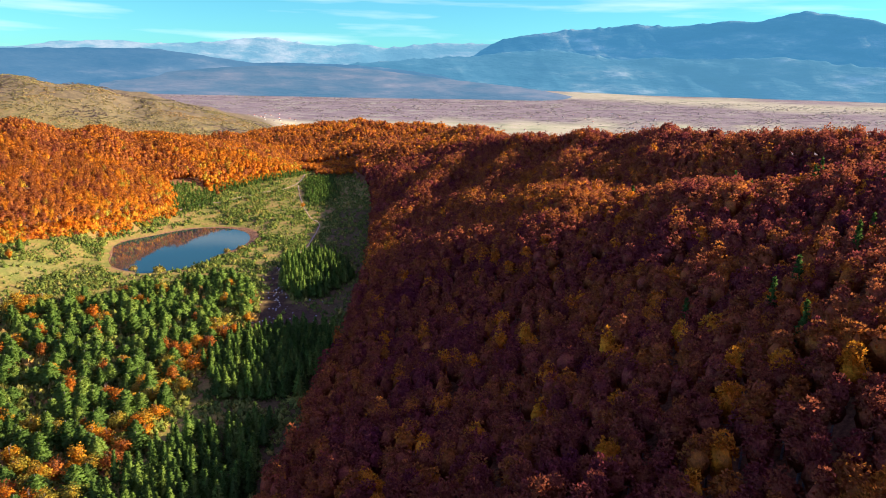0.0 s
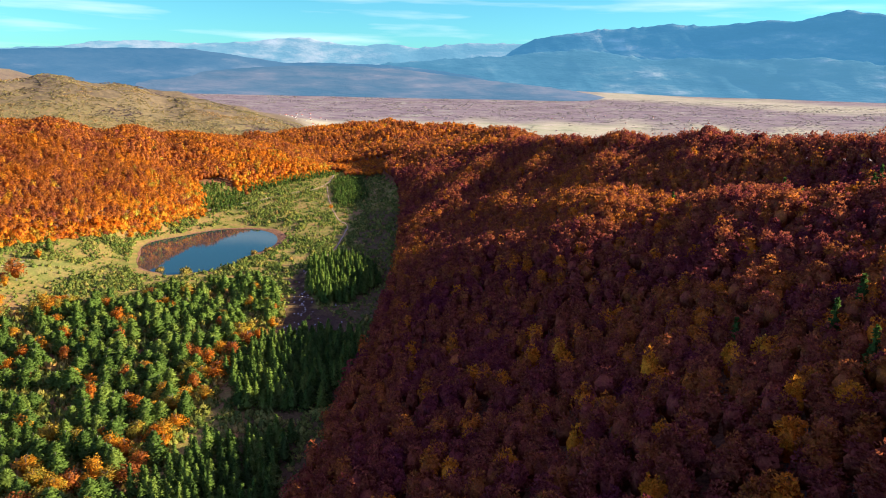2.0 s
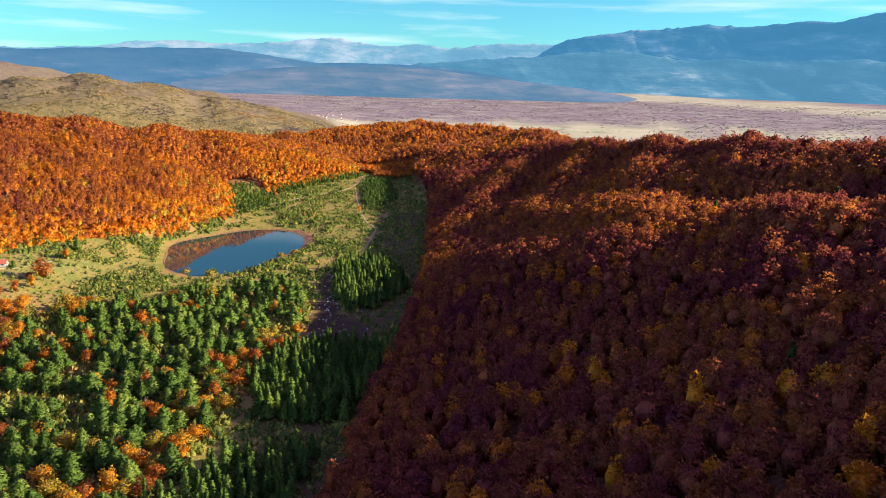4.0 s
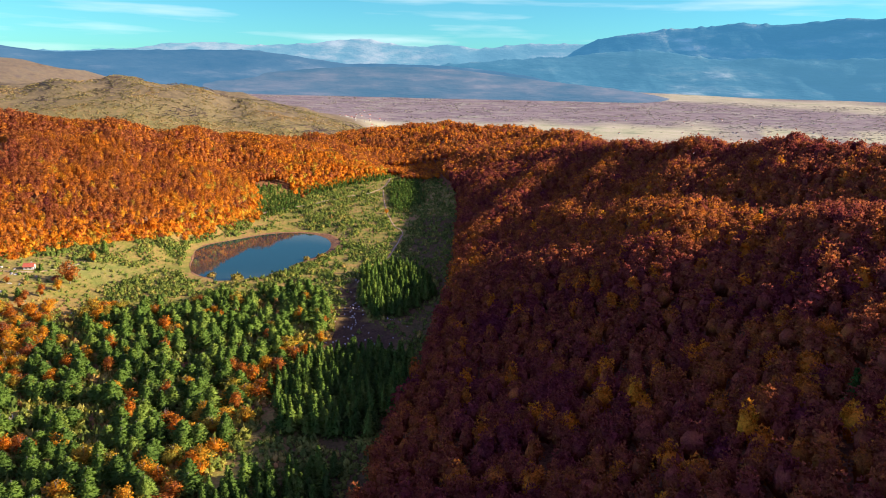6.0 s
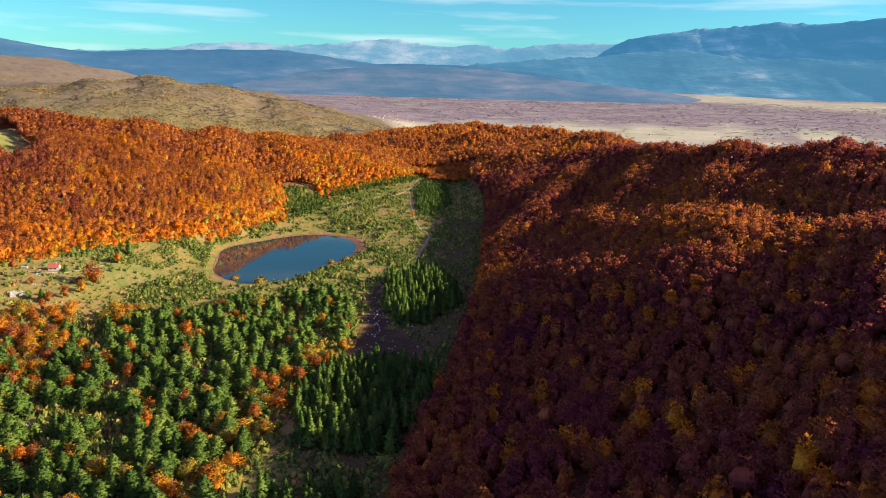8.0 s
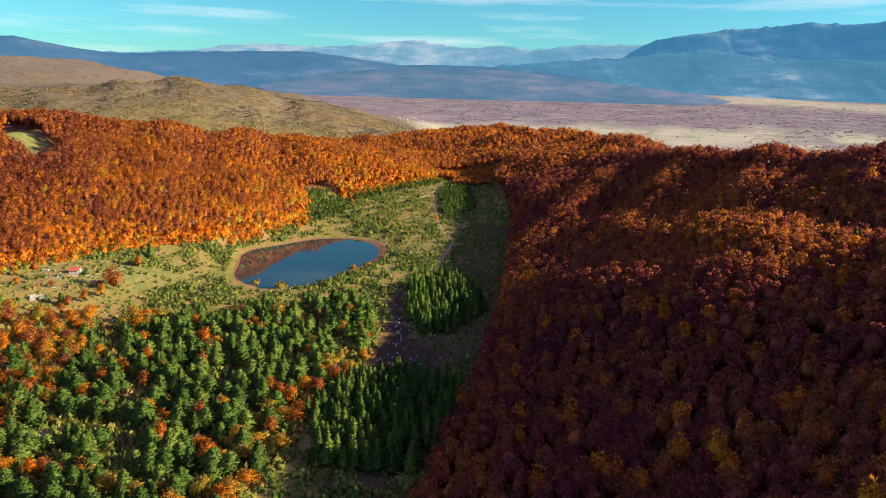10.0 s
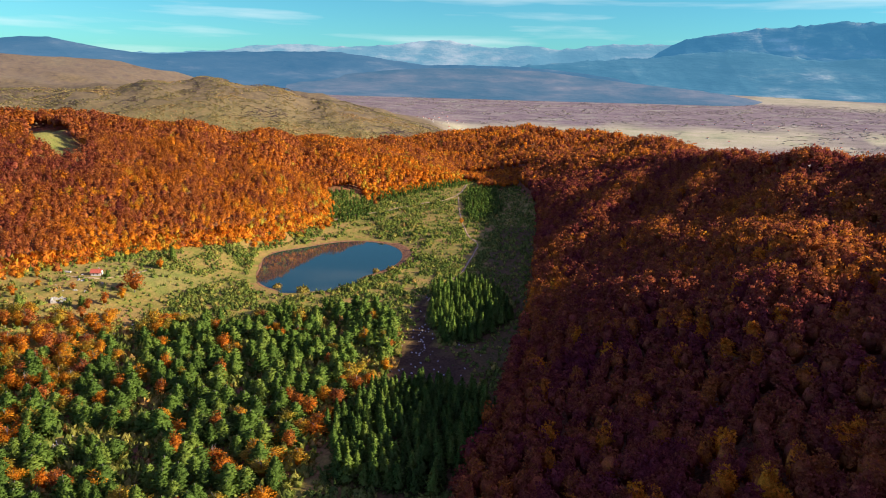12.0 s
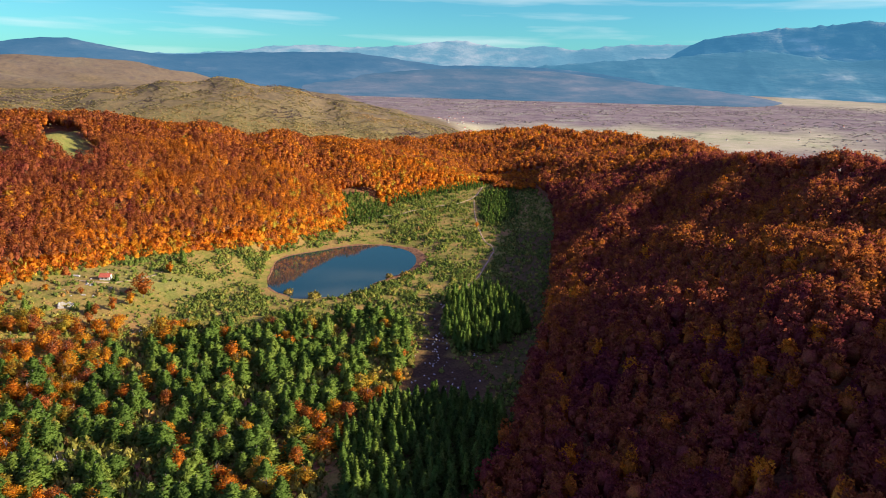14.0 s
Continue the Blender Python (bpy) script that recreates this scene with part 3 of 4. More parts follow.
def beech_crown(seed, count, spray, core, fine=True, heart=1.0, loose=0.0, deep=0.0):
    """A broad domed crown of ascending leafy limbs; unit tree: 15 m high."""
    r = np.random.default_rng(seed)
    lobes = []
    for k in range(9):
        a, q = r.uniform(0, 2 * math.pi), math.sqrt(r.uniform(0, 1))
        zc = 12.0 - 3.0 * q * q + r.uniform(-0.8, 0.9) - deep * r.uniform(0, 1)
        lobes.append((2.2 * q * math.cos(a), 2.2 * q * math.sin(a), zc, r.uniform(1.1, 1.75)))
    lobes.append((0, 0, 12.8 + r.uniform(-0.6, 0.8), 1.7))
    pts, way = [], []
    for k in range(count):
        cx, cy, cz, rad = lobes[r.integers(len(lobes))]
        d = r.normal(size=3)
        d /= np.linalg.norm(d)
        if d[2] < -0.55:
            d[2] *= -1
        p = np.array((cx, cy, cz)) + d * np.array((1, 1, 1.1)) * rad * r.uniform(0.82 - loose, 1.12 + 0.6 * loose)
        pts.append(p)
        w = d + np.array((cx * 0.2, cy * 0.2, 0.55)) + r.normal(size=3) * 0.4
        way.append(w)
    v1, f1 = sprays(np.array(pts), np.array(way), r.uniform(0.7, 1.3, count) * spray, r.uniform(0.3, 0.5, count) * spray, r, fine)
    ph = r.uniform(0, 6.28, 4)

    def body(p, a):
        k = 1 + 0.14 * math.sin(3 * a + ph[0]) + 0.1 * math.sin(5 * a + ph[1]) * math.sin(2 * p + ph[2])
        k = k * heart * (1 + 0.12 * math.sin(4 * p + ph[3]) * math.sin(4 * a + ph[1]))
        return 2.05 * k * math.sin(p) * math.cos(a), 2.05 * k * math.sin(p) * math.sin(a), 8.8 + (3.6 if p < 1.57 else 4.0) * math.cos(p) * k
    return leafy((v1, f1), np.array(way), blob(*core, body), (0, 0, 9.6))


def pine_crown(seed, count, spray, core, fine=True, high=12.0, wide=2.7, low=2.2, droop=0.15, point=0.85):
    """Whorls of needled boughs round a stem, narrowing to the top."""
    r = np.random.default_rng(seed)
    pts, way = [], []
    whorls = max(6, int(high / 0.8))
    lean = r.uniform(0.75, 1.15, (whorls, 7))
    for k in range(count):
        t = r.uniform(0, 1) ** 1.25
        i = int(t * whorls)
        t = (i + r.uniform(0, 0.8)) / whorls
        reach = wide * (1 - t) ** point + 0.12
        j = r.integers(7)
        a = 2 * math.pi * (j + 0.37 * i) / 7 + r.normal() * 0.16
        q = r.uniform(0.35, 1.0) ** 0.6 * reach * lean[min(i, whorls - 1), j]
        p = np.array((q * math.cos(a), q * math.sin(a), low + (high - low) * t - droop * q + r.normal() * 0.12))
        pts.append(p)
        way.append(np.array((math.cos(a), math.sin(a), 0.45 - droop * 2)) + r.normal(size=3) * 0.35)
    v1, f1 = sprays(np.array(pts), np.array(way), r.uniform(0.7, 1.2, count) * spray, r.uniform(0.25, 0.4, count) * spray, r, fine)
    ph = r.uniform(0, 6.28, 3)

    def body(p, a):
        t = 0.5 * (1 + math.cos(p))
        k = 0.52 * wide * max(0.02, 1 - t) ** point * (1 + 0.2 * math.sin(3 * a + ph[0]) + 0.12 * math.sin(5 * a + 9 * t + ph[1]))
        k *= min(1, (1 - math.cos(math.pi - p)) * 4) if t < 0.15 else 1
        return k * math.cos(a), k * math.sin(a), low + (high - low) * t * 0.96
    v, f, n = leafy((v1, f1), np.array(way), blob(*core, body), (0, 0, 0))
    k = len(v1)
    axis = v * (1, 1, 0)
    n[:] = unit(unit(axis) * 0.55 + np.array((0, 0, 0.45)) + np.concatenate([0.8 * np.repeat(unit(np.array(way)), k // count, 0), 0 * v[k:]]))
    return v, f, n


def shrub_crown(seed, count, spray, core, fine=True, wide=1.0, high=1.3):
    r = np.random.default_rng(seed)
    d = r.normal(size=(count, 3))
    d /= np.linalg.norm(d, axis=1, keepdims=True)
    d[:, 2] = np.abs(d[:, 2])
    ph = r.uniform(0, 6.28, 3)
    a = np.arctan2(d[:, 1], d[:, 0])
    k = (1 + 0.25 * np.sin(2 * a + ph[0]) + 0.15 * np.sin(5 * a + ph[1]))[:, None]
    p = d * np.array((wide, wide, high)) * k * r.uniform(0.8, 1.1, (count, 1))
    v1, f1 = sprays(p, d + (0, 0, 0.7) + r.normal(size=(count, 3)) * 0.4, r.uniform(0.7, 1.2, count) * spray, r.uniform(0.25, 0.42, count) * spray, r, fine)

    def body(p, a):
        k = 1 + 0.25 * math.sin(2 * a + ph[0])
        return 0.85 * wide * k * math.sin(p) * math.cos(a), 0.85 * wide * k * math.sin(p) * math.sin(a), 0.85 * high * k * max(math.cos(p), -0.15)
    return leafy((v1, f1), d + (0, 0, 0.4), blob(*core, body), (0, 0, -0.3))


def stem(high, r0, sides=5, limbs=0, seed=0):
    """A tapered, slightly bent trunk with limbs."""
    r = np.random.default_rng(seed)
    vs, fs = [], []

    def tube(a, b, ra, rb, bend):
        o = len(vs)
        for k, (t, q) in enumerate(((0, ra), (0.5, (ra + rb) * 0.52), (1, rb))):
            c = a + (b - a) * t + (bend if k == 1 else 0)
            for j in range(sides):
                an = 2 * math.pi * j / sides
                vs.append(c + np.array((q * math.cos(an), q * math.sin(an), 0)))
        for k in range(2):
            for j in range(sides):
                p, n = o + k * sides + j, o + k * sides + (j + 1) % sides
                fs.extend([(p, n, n + sides), (p, n + sides, p + sides)])
    tube(np.array((0, 0, -0.6)), np.array((0, 0, high)), r0, r0 * 0.3, r.normal(size=3) * (0.15, 0.15, 0))
    for k in range(limbs):
        a, z = r.uniform(0, 6.28), high * r.uniform(0.4, 0.85)
        tube(np.array((0, 0, z)), np.array((1.6 * math.cos(a), 1.6 * math.sin(a), z + 2.2)), r0 * 0.4, r0 * 0.12, np.array((0, 0, -0.2)))
    return np.array(vs), np.array(fs, int)


def scatter(step, x0, x1, y0, y1, r, jitter=0.42):
    gx, gy = np.meshgrid(np.arange(x0, x1, step), np.arange(y0, y1, step))
    gx = gx + np.where(np.arange(gx.shape[0])[:, None] % 2, step / 2, 0)
    x, y = gx.ravel() + r.uniform(-jitter, jitter, gx.size) * step, gy.ravel() + r.uniform(-jitter, jitter, gx.size) * step
    return x, y


def forest(name, label, category, protos, x, y, size, tall, tone, mat, r, flat=0.0):
    """One joined stand: each tree is one of the shapes, turned, sized and set on the ground."""
    z = land(x, y)
    which, turn = r.integers(len(protos), size=len(x)), r.uniform(0, 2 * math.pi, len(x))
    vs, fs, ts, ns, o = [], [], [], [], 0
    for k, (pv, pf, pn) in enumerate(protos):
        i = np.nonzero(which == k)[0]
        if not len(i):
            continue
        c, s = np.cos(turn[i])[:, None], np.sin(turn[i])[:, None]
        w, h = size[i][:, None], tall[i][:, None]
        X = (pv[:, 0] * c - pv[:, 1] * s) * w + x[i][:, None]
        Y = (pv[:, 0] * s + pv[:, 1] * c) * w + y[i][:, None]
        Z = pv[:, 2] * h + z[i][:, None]
        vs.append(np.stack([X, Y, Z], -1).reshape(-1, 3))
        fs.append((pf[None] + (np.arange(len(i)) * len(pv))[:, None, None]).reshape(-1, 3) + o)
        ts.append(np.repeat(tone[i], len(pv)))
        ns.append(np.stack([pn[:, 0] * c - pn[:, 1] * s, pn[:, 0] * s + pn[:, 1] * c, pn[:, 2] + 0 * c], -1).reshape(-1, 3) * (1 - flat) + np.array((0.2, 0, 0.8)) * flat)
        o += len(i) * len(pv)
    me = mesh_from(name, np.concatenate(vs), np.concatenate(fs), mat, False, [("tone", np.concatenate(ts))], np.concatenate(ns))
    return tagged(new(name, me), label, category, kind="stuff")


GOLDEN = [(-41, 324), (-60, 399), (-11, 215), (0, 201), (6, 212), (16, 208), (35, 176), (35, 150), (28, 131), (54, 169), (59, 171), (58, 147), (53, 134), (67, 136), (72, 127), (42, 112), (-25, 147), (15, 154), (3, 155), (-15, 158), (48, 190), (34, 230), (50, 263), (30, 340), (130, 235), (4, 213), (-20, 242), (17, 206), (34, 227), (6, 230), (-36, 249), (26, 287), (11, 420), (-86, 470), (-62, 401), (-29, 303), (-52, 305), (13, 277)]


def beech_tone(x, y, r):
    """Russet most of all, with golden trees here and there and along the wood's lower edge; the slopes' shade and sun
    are put into the tone.
    """
    n = len(x)
    tone = 0.40 + 0.06 * ripple(x, y, 90, 12) + 0.05 * ripple(x, y, 26, 13) + r.normal(size=n) * np.where(x < -150, 0.05, 0.075)
    gold = r.uniform(size=n)
    edge = np.exp(-np.clip(left_foot(y) - x, 0, 400) / 32) * (x < left_foot(y) + 4) * (y < 800) * np.clip(0.5 + ripple(x, y, 60, 16), 0, 1)
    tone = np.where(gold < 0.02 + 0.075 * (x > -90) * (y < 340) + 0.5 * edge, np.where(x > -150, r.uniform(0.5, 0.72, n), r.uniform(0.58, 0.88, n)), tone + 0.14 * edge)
    # Right slope darkened in tone for its shade, the sun-facing left slope raised.
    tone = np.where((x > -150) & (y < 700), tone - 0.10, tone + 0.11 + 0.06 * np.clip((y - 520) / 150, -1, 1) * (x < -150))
    # Sunlit bench and spurs painted as more golden tones.
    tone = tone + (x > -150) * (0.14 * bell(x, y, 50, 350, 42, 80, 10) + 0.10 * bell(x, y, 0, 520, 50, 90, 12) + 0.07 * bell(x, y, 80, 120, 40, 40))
    # Upper left slope: shade away from the sun put into darker tones.
    tone = tone - 0.11 * np.clip((-365 - x) / 60, 0, 1) * np.clip((500 - y) / 80, 0, 1)
    for gx, gy in GOLDEN:
        i = np.argmin((x - gx) ** 2 + (y - gy) ** 2)
        tone[i] = r.uniform(0.66, 0.80)
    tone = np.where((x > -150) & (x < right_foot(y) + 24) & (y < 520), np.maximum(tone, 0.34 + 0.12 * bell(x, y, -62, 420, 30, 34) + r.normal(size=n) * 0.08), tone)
    return np.clip(tone, 0.02, 0.97)


def near_far(x, y):
    return np.hypot(x + 5, y - 35)


def in_reach(x, y):
    """Within the stretch of land that can be overlooked from the flight."""
    a = np.degrees(np.arctan2(x, y + 30))
    return (a > -58) & (a < 40)


def stand_on(ob, x, y, size, turn, tall=None):
    ob.matrix_world = Matrix.LocRotScale((x, y, height(x, y)), Euler((0, 0, turn)), (size, size, tall or size))


def part(name, me, parent, label=""):
    ob = new(name, me)
    ob.parent = parent
    return tagged(ob, label)


def tree_kind(name, crowns, stems, leaf, tones):
    """Meshes for single trees: one crown mesh for each shape and tone."""
    out = {}
    for t in tones:
        for k, (v, f, n) in enumerate(crowns):
            out[(k, t)] = mesh_from(name + "_crown", v, f, leaf, False, [("tone", np.full(len(v), t))], n)
    return out, [mesh_from(name + "_trunk", v, f, MAT_BARK) for v, f in stems]


def plant(name, label, category, group, kind, x, y, size, tall, tone, r):
    crowns, trunks = kind
    shapes = sorted({k for k, _ in crowns})
    tones = sorted({t for _, t in crowns})
    for i in range(len(x)):
        tree = new(name)
        stand_on(tree, x[i], y[i], size[i], r.uniform(0, 6.28), tall[i])
        t = min(tones, key=lambda q: abs(q - tone[i]))
        tagged(tree, label(t) if callable(label) else label, category, group)
        k = shapes[r.integers(len(shapes))]
        part("trunk", trunks[k % len(trunks)], tree)
        part("crown", crowns[(k, t)], tree)


def build_beeches():
    r = np.random.default_rng(11)
    first_p = [beech_crown(100 + k, 330, 0.66, (5, 8), False, 1.0) for k in range(6)]
    near_p = [beech_crown(110 + k, 200, 0.86, (4, 7), False, 1.0) for k in range(8)]
    mid_p = [beech_crown(120 + k, 108, 1.05, (3, 6), False, 1.0) for k in range(8)]
    far_p = [beech_crown(140 + k, 40, 1.7, (3, 4), False) for k in range(8)]
    left_p = [beech_crown(170 + k, 136, 0.95, (3, 5), False, 0.72, 0.3, 1.4) for k in range(8)]
    x, y = scatter(5.3, -160, 260, 60, 820, r)
    keep = right_wood(x, y)
    lx, ly = scatter(4.4, -640, -150, 60, 820, r)
    both = left_wood(lx, ly) | right_wood(lx, ly) & (lx < -160)
    x, y = np.concatenate([x[keep], lx[both]]), np.concatenate([y[keep], ly[both]])
    d = near_far(x, y)
    see = in_reach(x, y)
    size, tall = r.uniform(0.9, 1.3, len(x)), r.uniform(0.91, 1.07, len(x))
    size = np.where(x < -150, size * 0.9, size)
    tall = np.where(x < -150, (0.7 + 0.3 * tall) * np.clip(0.55 + (left_foot(y) - x) / 40, 0.5, 0.9), tall)
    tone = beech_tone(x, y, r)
    single = see & (x > -80) & (x < 95) & (y > 88) & (y < 176)
    order = np.nonzero(single)[0]
    order = order[np.argsort(y[order])][:300]
    single = np.zeros(len(x), bool)
    single[order] = True
    kind = tree_kind("beech", [beech_crown(100 + k, 620, 0.62, (5, 8), False, 1.0) for k in range(5)], [stem(10, 0.24, 5, 3, k) for k in range(3)], MAT_BEECH, (0.08, 0.16, 0.24, 0.32, 0.5, 0.66, 0.76))

    def named(t):
        return "golden yellow autumn beech on the wooded slope" if t > 0.6 else "russet autumn beech on the wooded slope" if t > 0.3 else "dark maroon autumn beech on the wooded slope"
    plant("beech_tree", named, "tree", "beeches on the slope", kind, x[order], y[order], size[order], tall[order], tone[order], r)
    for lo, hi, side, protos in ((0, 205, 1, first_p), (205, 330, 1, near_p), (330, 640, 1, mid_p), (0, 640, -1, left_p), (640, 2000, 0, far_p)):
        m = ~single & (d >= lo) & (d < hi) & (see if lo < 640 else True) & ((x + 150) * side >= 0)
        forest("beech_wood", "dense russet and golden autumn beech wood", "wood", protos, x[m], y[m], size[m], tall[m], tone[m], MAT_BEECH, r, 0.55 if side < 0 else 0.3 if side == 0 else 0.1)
    m = ~single & ~see & (d < 640)
    forest("beech_wood", "russet autumn beech wood beside the valley", "wood", far_p, x[m], y[m], size[m], tall[m], tone[m], MAT_BEECH, r)
    x, y = scatter(5.6, -60, 190, -40, 60, r)
    forest("beech_wood", "russet autumn beech wood on the upper slope", "wood", mid_p, x, y, r.uniform(0.9, 1.3, len(x)), r.uniform(0.86, 1.1, len(x)), beech_tone(x, y, r), MAT_BEECH, r)
    x, y = scatter(7.0, -560, 200, 820, 1300, r)
    keep = (land(x, y) > 3) & (x < 160 - (y - 820) * 0.25)
    x, y = x[keep], y[keep]
    forest("beech_wood", "far russet beech wood on the rolling hill", "wood", far_p, x, y, r.uniform(0.9, 1.3, len(x)), r.uniform(0.8, 1.05, len(x)), np.clip(beech_tone(x, y, r) - 0.03, 0, 1), MAT_BEECH, r)
    # bushes and saplings along the lower edge of the wood
    y = r.uniform(300, 790, 900)
    x = left_foot(y) + r.normal(0.5, 4.0, 900)
    keep = ~inside(x, y, INLET) & (pond_reach(x, y) > 1.15)
    q = r.uniform(0, 1, 160)
    ty = r.uniform(300, 790, 420)
    tx = left_foot(ty) - 4.5 + r.normal(0, 1.8, 420)
    tx, ty = tx[~inside(tx, ty, INLET)], ty[~inside(tx, ty, INLET)]
    x = np.concatenate([x[keep], np.interp(q, (0, 0.55, 0.85, 1), (-270, -296, -318, -300)) + r.normal(0, 2.5, 160)])
    y = np.concatenate([y[keep], np.interp(q, (0, 0.55, 0.85, 1), (545, 598, 634, 652)) + r.normal(0, 2.5, 160)])
    protos = [shrub_crown(460 + k, 40, 0.8, (4, 6), False, 1.0, 1.2) for k in range(5)]
    x, y = np.concatenate([x, tx]), np.concatenate([y, ty])
    size = np.concatenate([r.uniform(1.0, 2.7, len(x) - len(tx)), r.uniform(2.6, 4.2, len(tx))])
    forest("edge_thicket", "yellow and rust-brown bushes along the wood's edge", "shrub", protos, x, y, size, size, np.clip(r.normal(0.70, 0.15, len(x)), 0.48, 1), MAT_BEECH, r)
    # dark spruces standing singly in the beech wood
    sc = [pine_crown(250 + k, 300, 1.1, (8, 6), False, 15.5, 2.9, 1.0, 0.25, 0.9) for k in range(3)]
    kind = tree_kind("lone_spruce", sc, [stem(14, 0.2, 5, 0, k) for k in range(2)], MAT_NEEDLE, (0.0, 0.12))
    sx, sy = (np.array(v, float) for v in zip((128, 297), (124, 264), (116, 303), (131, 260), (132, 232), (112, 199), (102, 187), (83, 177), (74, 169), (74, 151), (72, 335), (110, 306), (128, 268), (58, 185)))
    plant("lone_spruce", "dark spruce standing among autumn beeches", "tree", "spruces in the beech wood", kind, sx, sy, r.uniform(0.85, 1.1, len(sx)), r.uniform(1.0, 1.2, len(sx)), r.uniform(0.15, 0.4, len(sx)), r)


build_beeches()


def build_hill_woods():
    r = np.random.default_rng(17)
    a, d = r.uniform(-52, -15, 26000), np.sqrt(r.uniform(1280 ** 2, 2000 ** 2, 26000))
    x, y = d * np.sin(np.radians(a)), d * np.cos(np.radians(a))
    keep = (land(x, y) > plain_height(x, y) + 9) & (ripple(x, y, 130, 19) > -0.9)
    x, y = x[keep], y[keep]
    protos = [shrub_crown(430 + k, 4, 1.0, (2, 3), False, 1.0, 0.9) for k in range(6)]
    size = r.uniform(1.5, 3.3, len(x))
    tone = np.clip(0.5 + 0.34 * ripple(x, y, 190, 20) + r.normal(size=len(x)) * 0.18, 0, 1)
    forest("hill_wood", "olive and brown open wood on the far hill, paled for haze", "wood", protos, x, y, size * 1.15, size * 0.5, tone, MAT_HAZED, r)


build_hill_woods()


def build_plain_woods():
    r = np.random.default_rng(19)
    n = 15000
    a, d = r.uniform(-30, 40, n), np.sqrt(r.uniform(2050 ** 2, 3700 ** 2, n))
    x, y = d * np.sin(np.radians(a)), d * np.cos(np.radians(a))
    clump = ripple(x, y, 330, 24) + 0.6 * ripple(x, y, 120, 25)
    keep = (clump + 0.5 * r.normal(size=n) > np.where(d < 2480, np.where(a > 8, 0.1, 0.95), -0.15)) & (land(x, y) < plain_height(x, y) + 9)
    x, y = x[keep], y[keep]
    protos = [shrub_crown(480 + k, 4, 1.0, (3, 4), False, 1.0, 0.8) for k in range(5)]
    size = r.uniform(2.5, 5.5, len(x))
    forest("plain_wood", "bare grey-brown trees and hedges on the plain", "wood", protos, x, y, size * 1.4, size * 0.26, np.clip(r.normal(0.6, 0.25, len(x)), 0, 1), MAT_BARE, r)


build_plain_woods()

ORANGE = [(-243, 284), (-149, 369), (-119, 316), (-120, 301), (-141, 342), (-127, 338), (-190, 308), (-181, 332), (-144, 311), (-129, 294), (-168, 301), (-205, 281), (-180, 284), (-142, 275), (-136, 271), (-130, 269), (-176, 244), (-164, 238), (-158, 229), (-154, 246), (-150, 254), (-125, 246), (-117, 238), (-130, 223), (-172, 300), (-145, 231), (-193, 264), (-241, 245), (-231, 247), (-138, 229), (-174, 200), (-193, 199), (-182, 199)]
FARM_TREES = [(-284, 350, 0.5, 1.6), (-282, 339, 0.85, 0.8), (-289, 346, 0.26, 0.7), (-283, 328, 0.56, 0.8), (-284, 318, 0.6, 0.75), (-322, 308, 0.64, 0.75), (-324, 325, 0.74, 0.55),
              (-296, 385, 0.64, 0.75), (-245, 287, 0.5, 0.75), (-264, 276, 0.45, 1.15), (-289, 287, 0.45, 1.2), (-280, 270, 0.64, 0.9), (-284, 296, 0.45, 0.8), (-280, 310, 0.56, 0.75), (-279, 302, 0.6, 0.75),
              (-253, 263, 0.56, 0.8), (-244, 247, 0.5, 0.75), (-228, 239, 0.5, 0.75), (-232, 255, 0.74, 0.8), (-235, 283, 0.5, 0.45), (-256, 272, 0.56, 0.8), (-276, 282, 0.45, 1.0), (-295, 281, 0.6, 1.0),
              (-308, 332, 0.45, 0.5), (-335, 334, 0.8, 0.55), (-169, 597, 0.76, 0.6), (-149, 369, 0.3, 0.5)]
FARM_GREEN = [(-287, 317, 0.45, 0.8), (-306, 298, 0.8, 0.9), (-302, 403, 0.7, 1.0), (-308, 356, 0.45, 0.5), (-262, 290, 0.6, 0.7), (-270, 262, 0.5, 0.8), (-300, 268, 0.5, 0.8), (-258, 250, 0.6, 0.8), (-290, 250, 0.7, 0.8)]
POND_BUSHES = [(-228, 405, 0.85, 2.4), (-209, 402, 0.74, 3.2), (-186, 458, 0.85, 2.0), (-178, 464, 0.85, 2.2)]


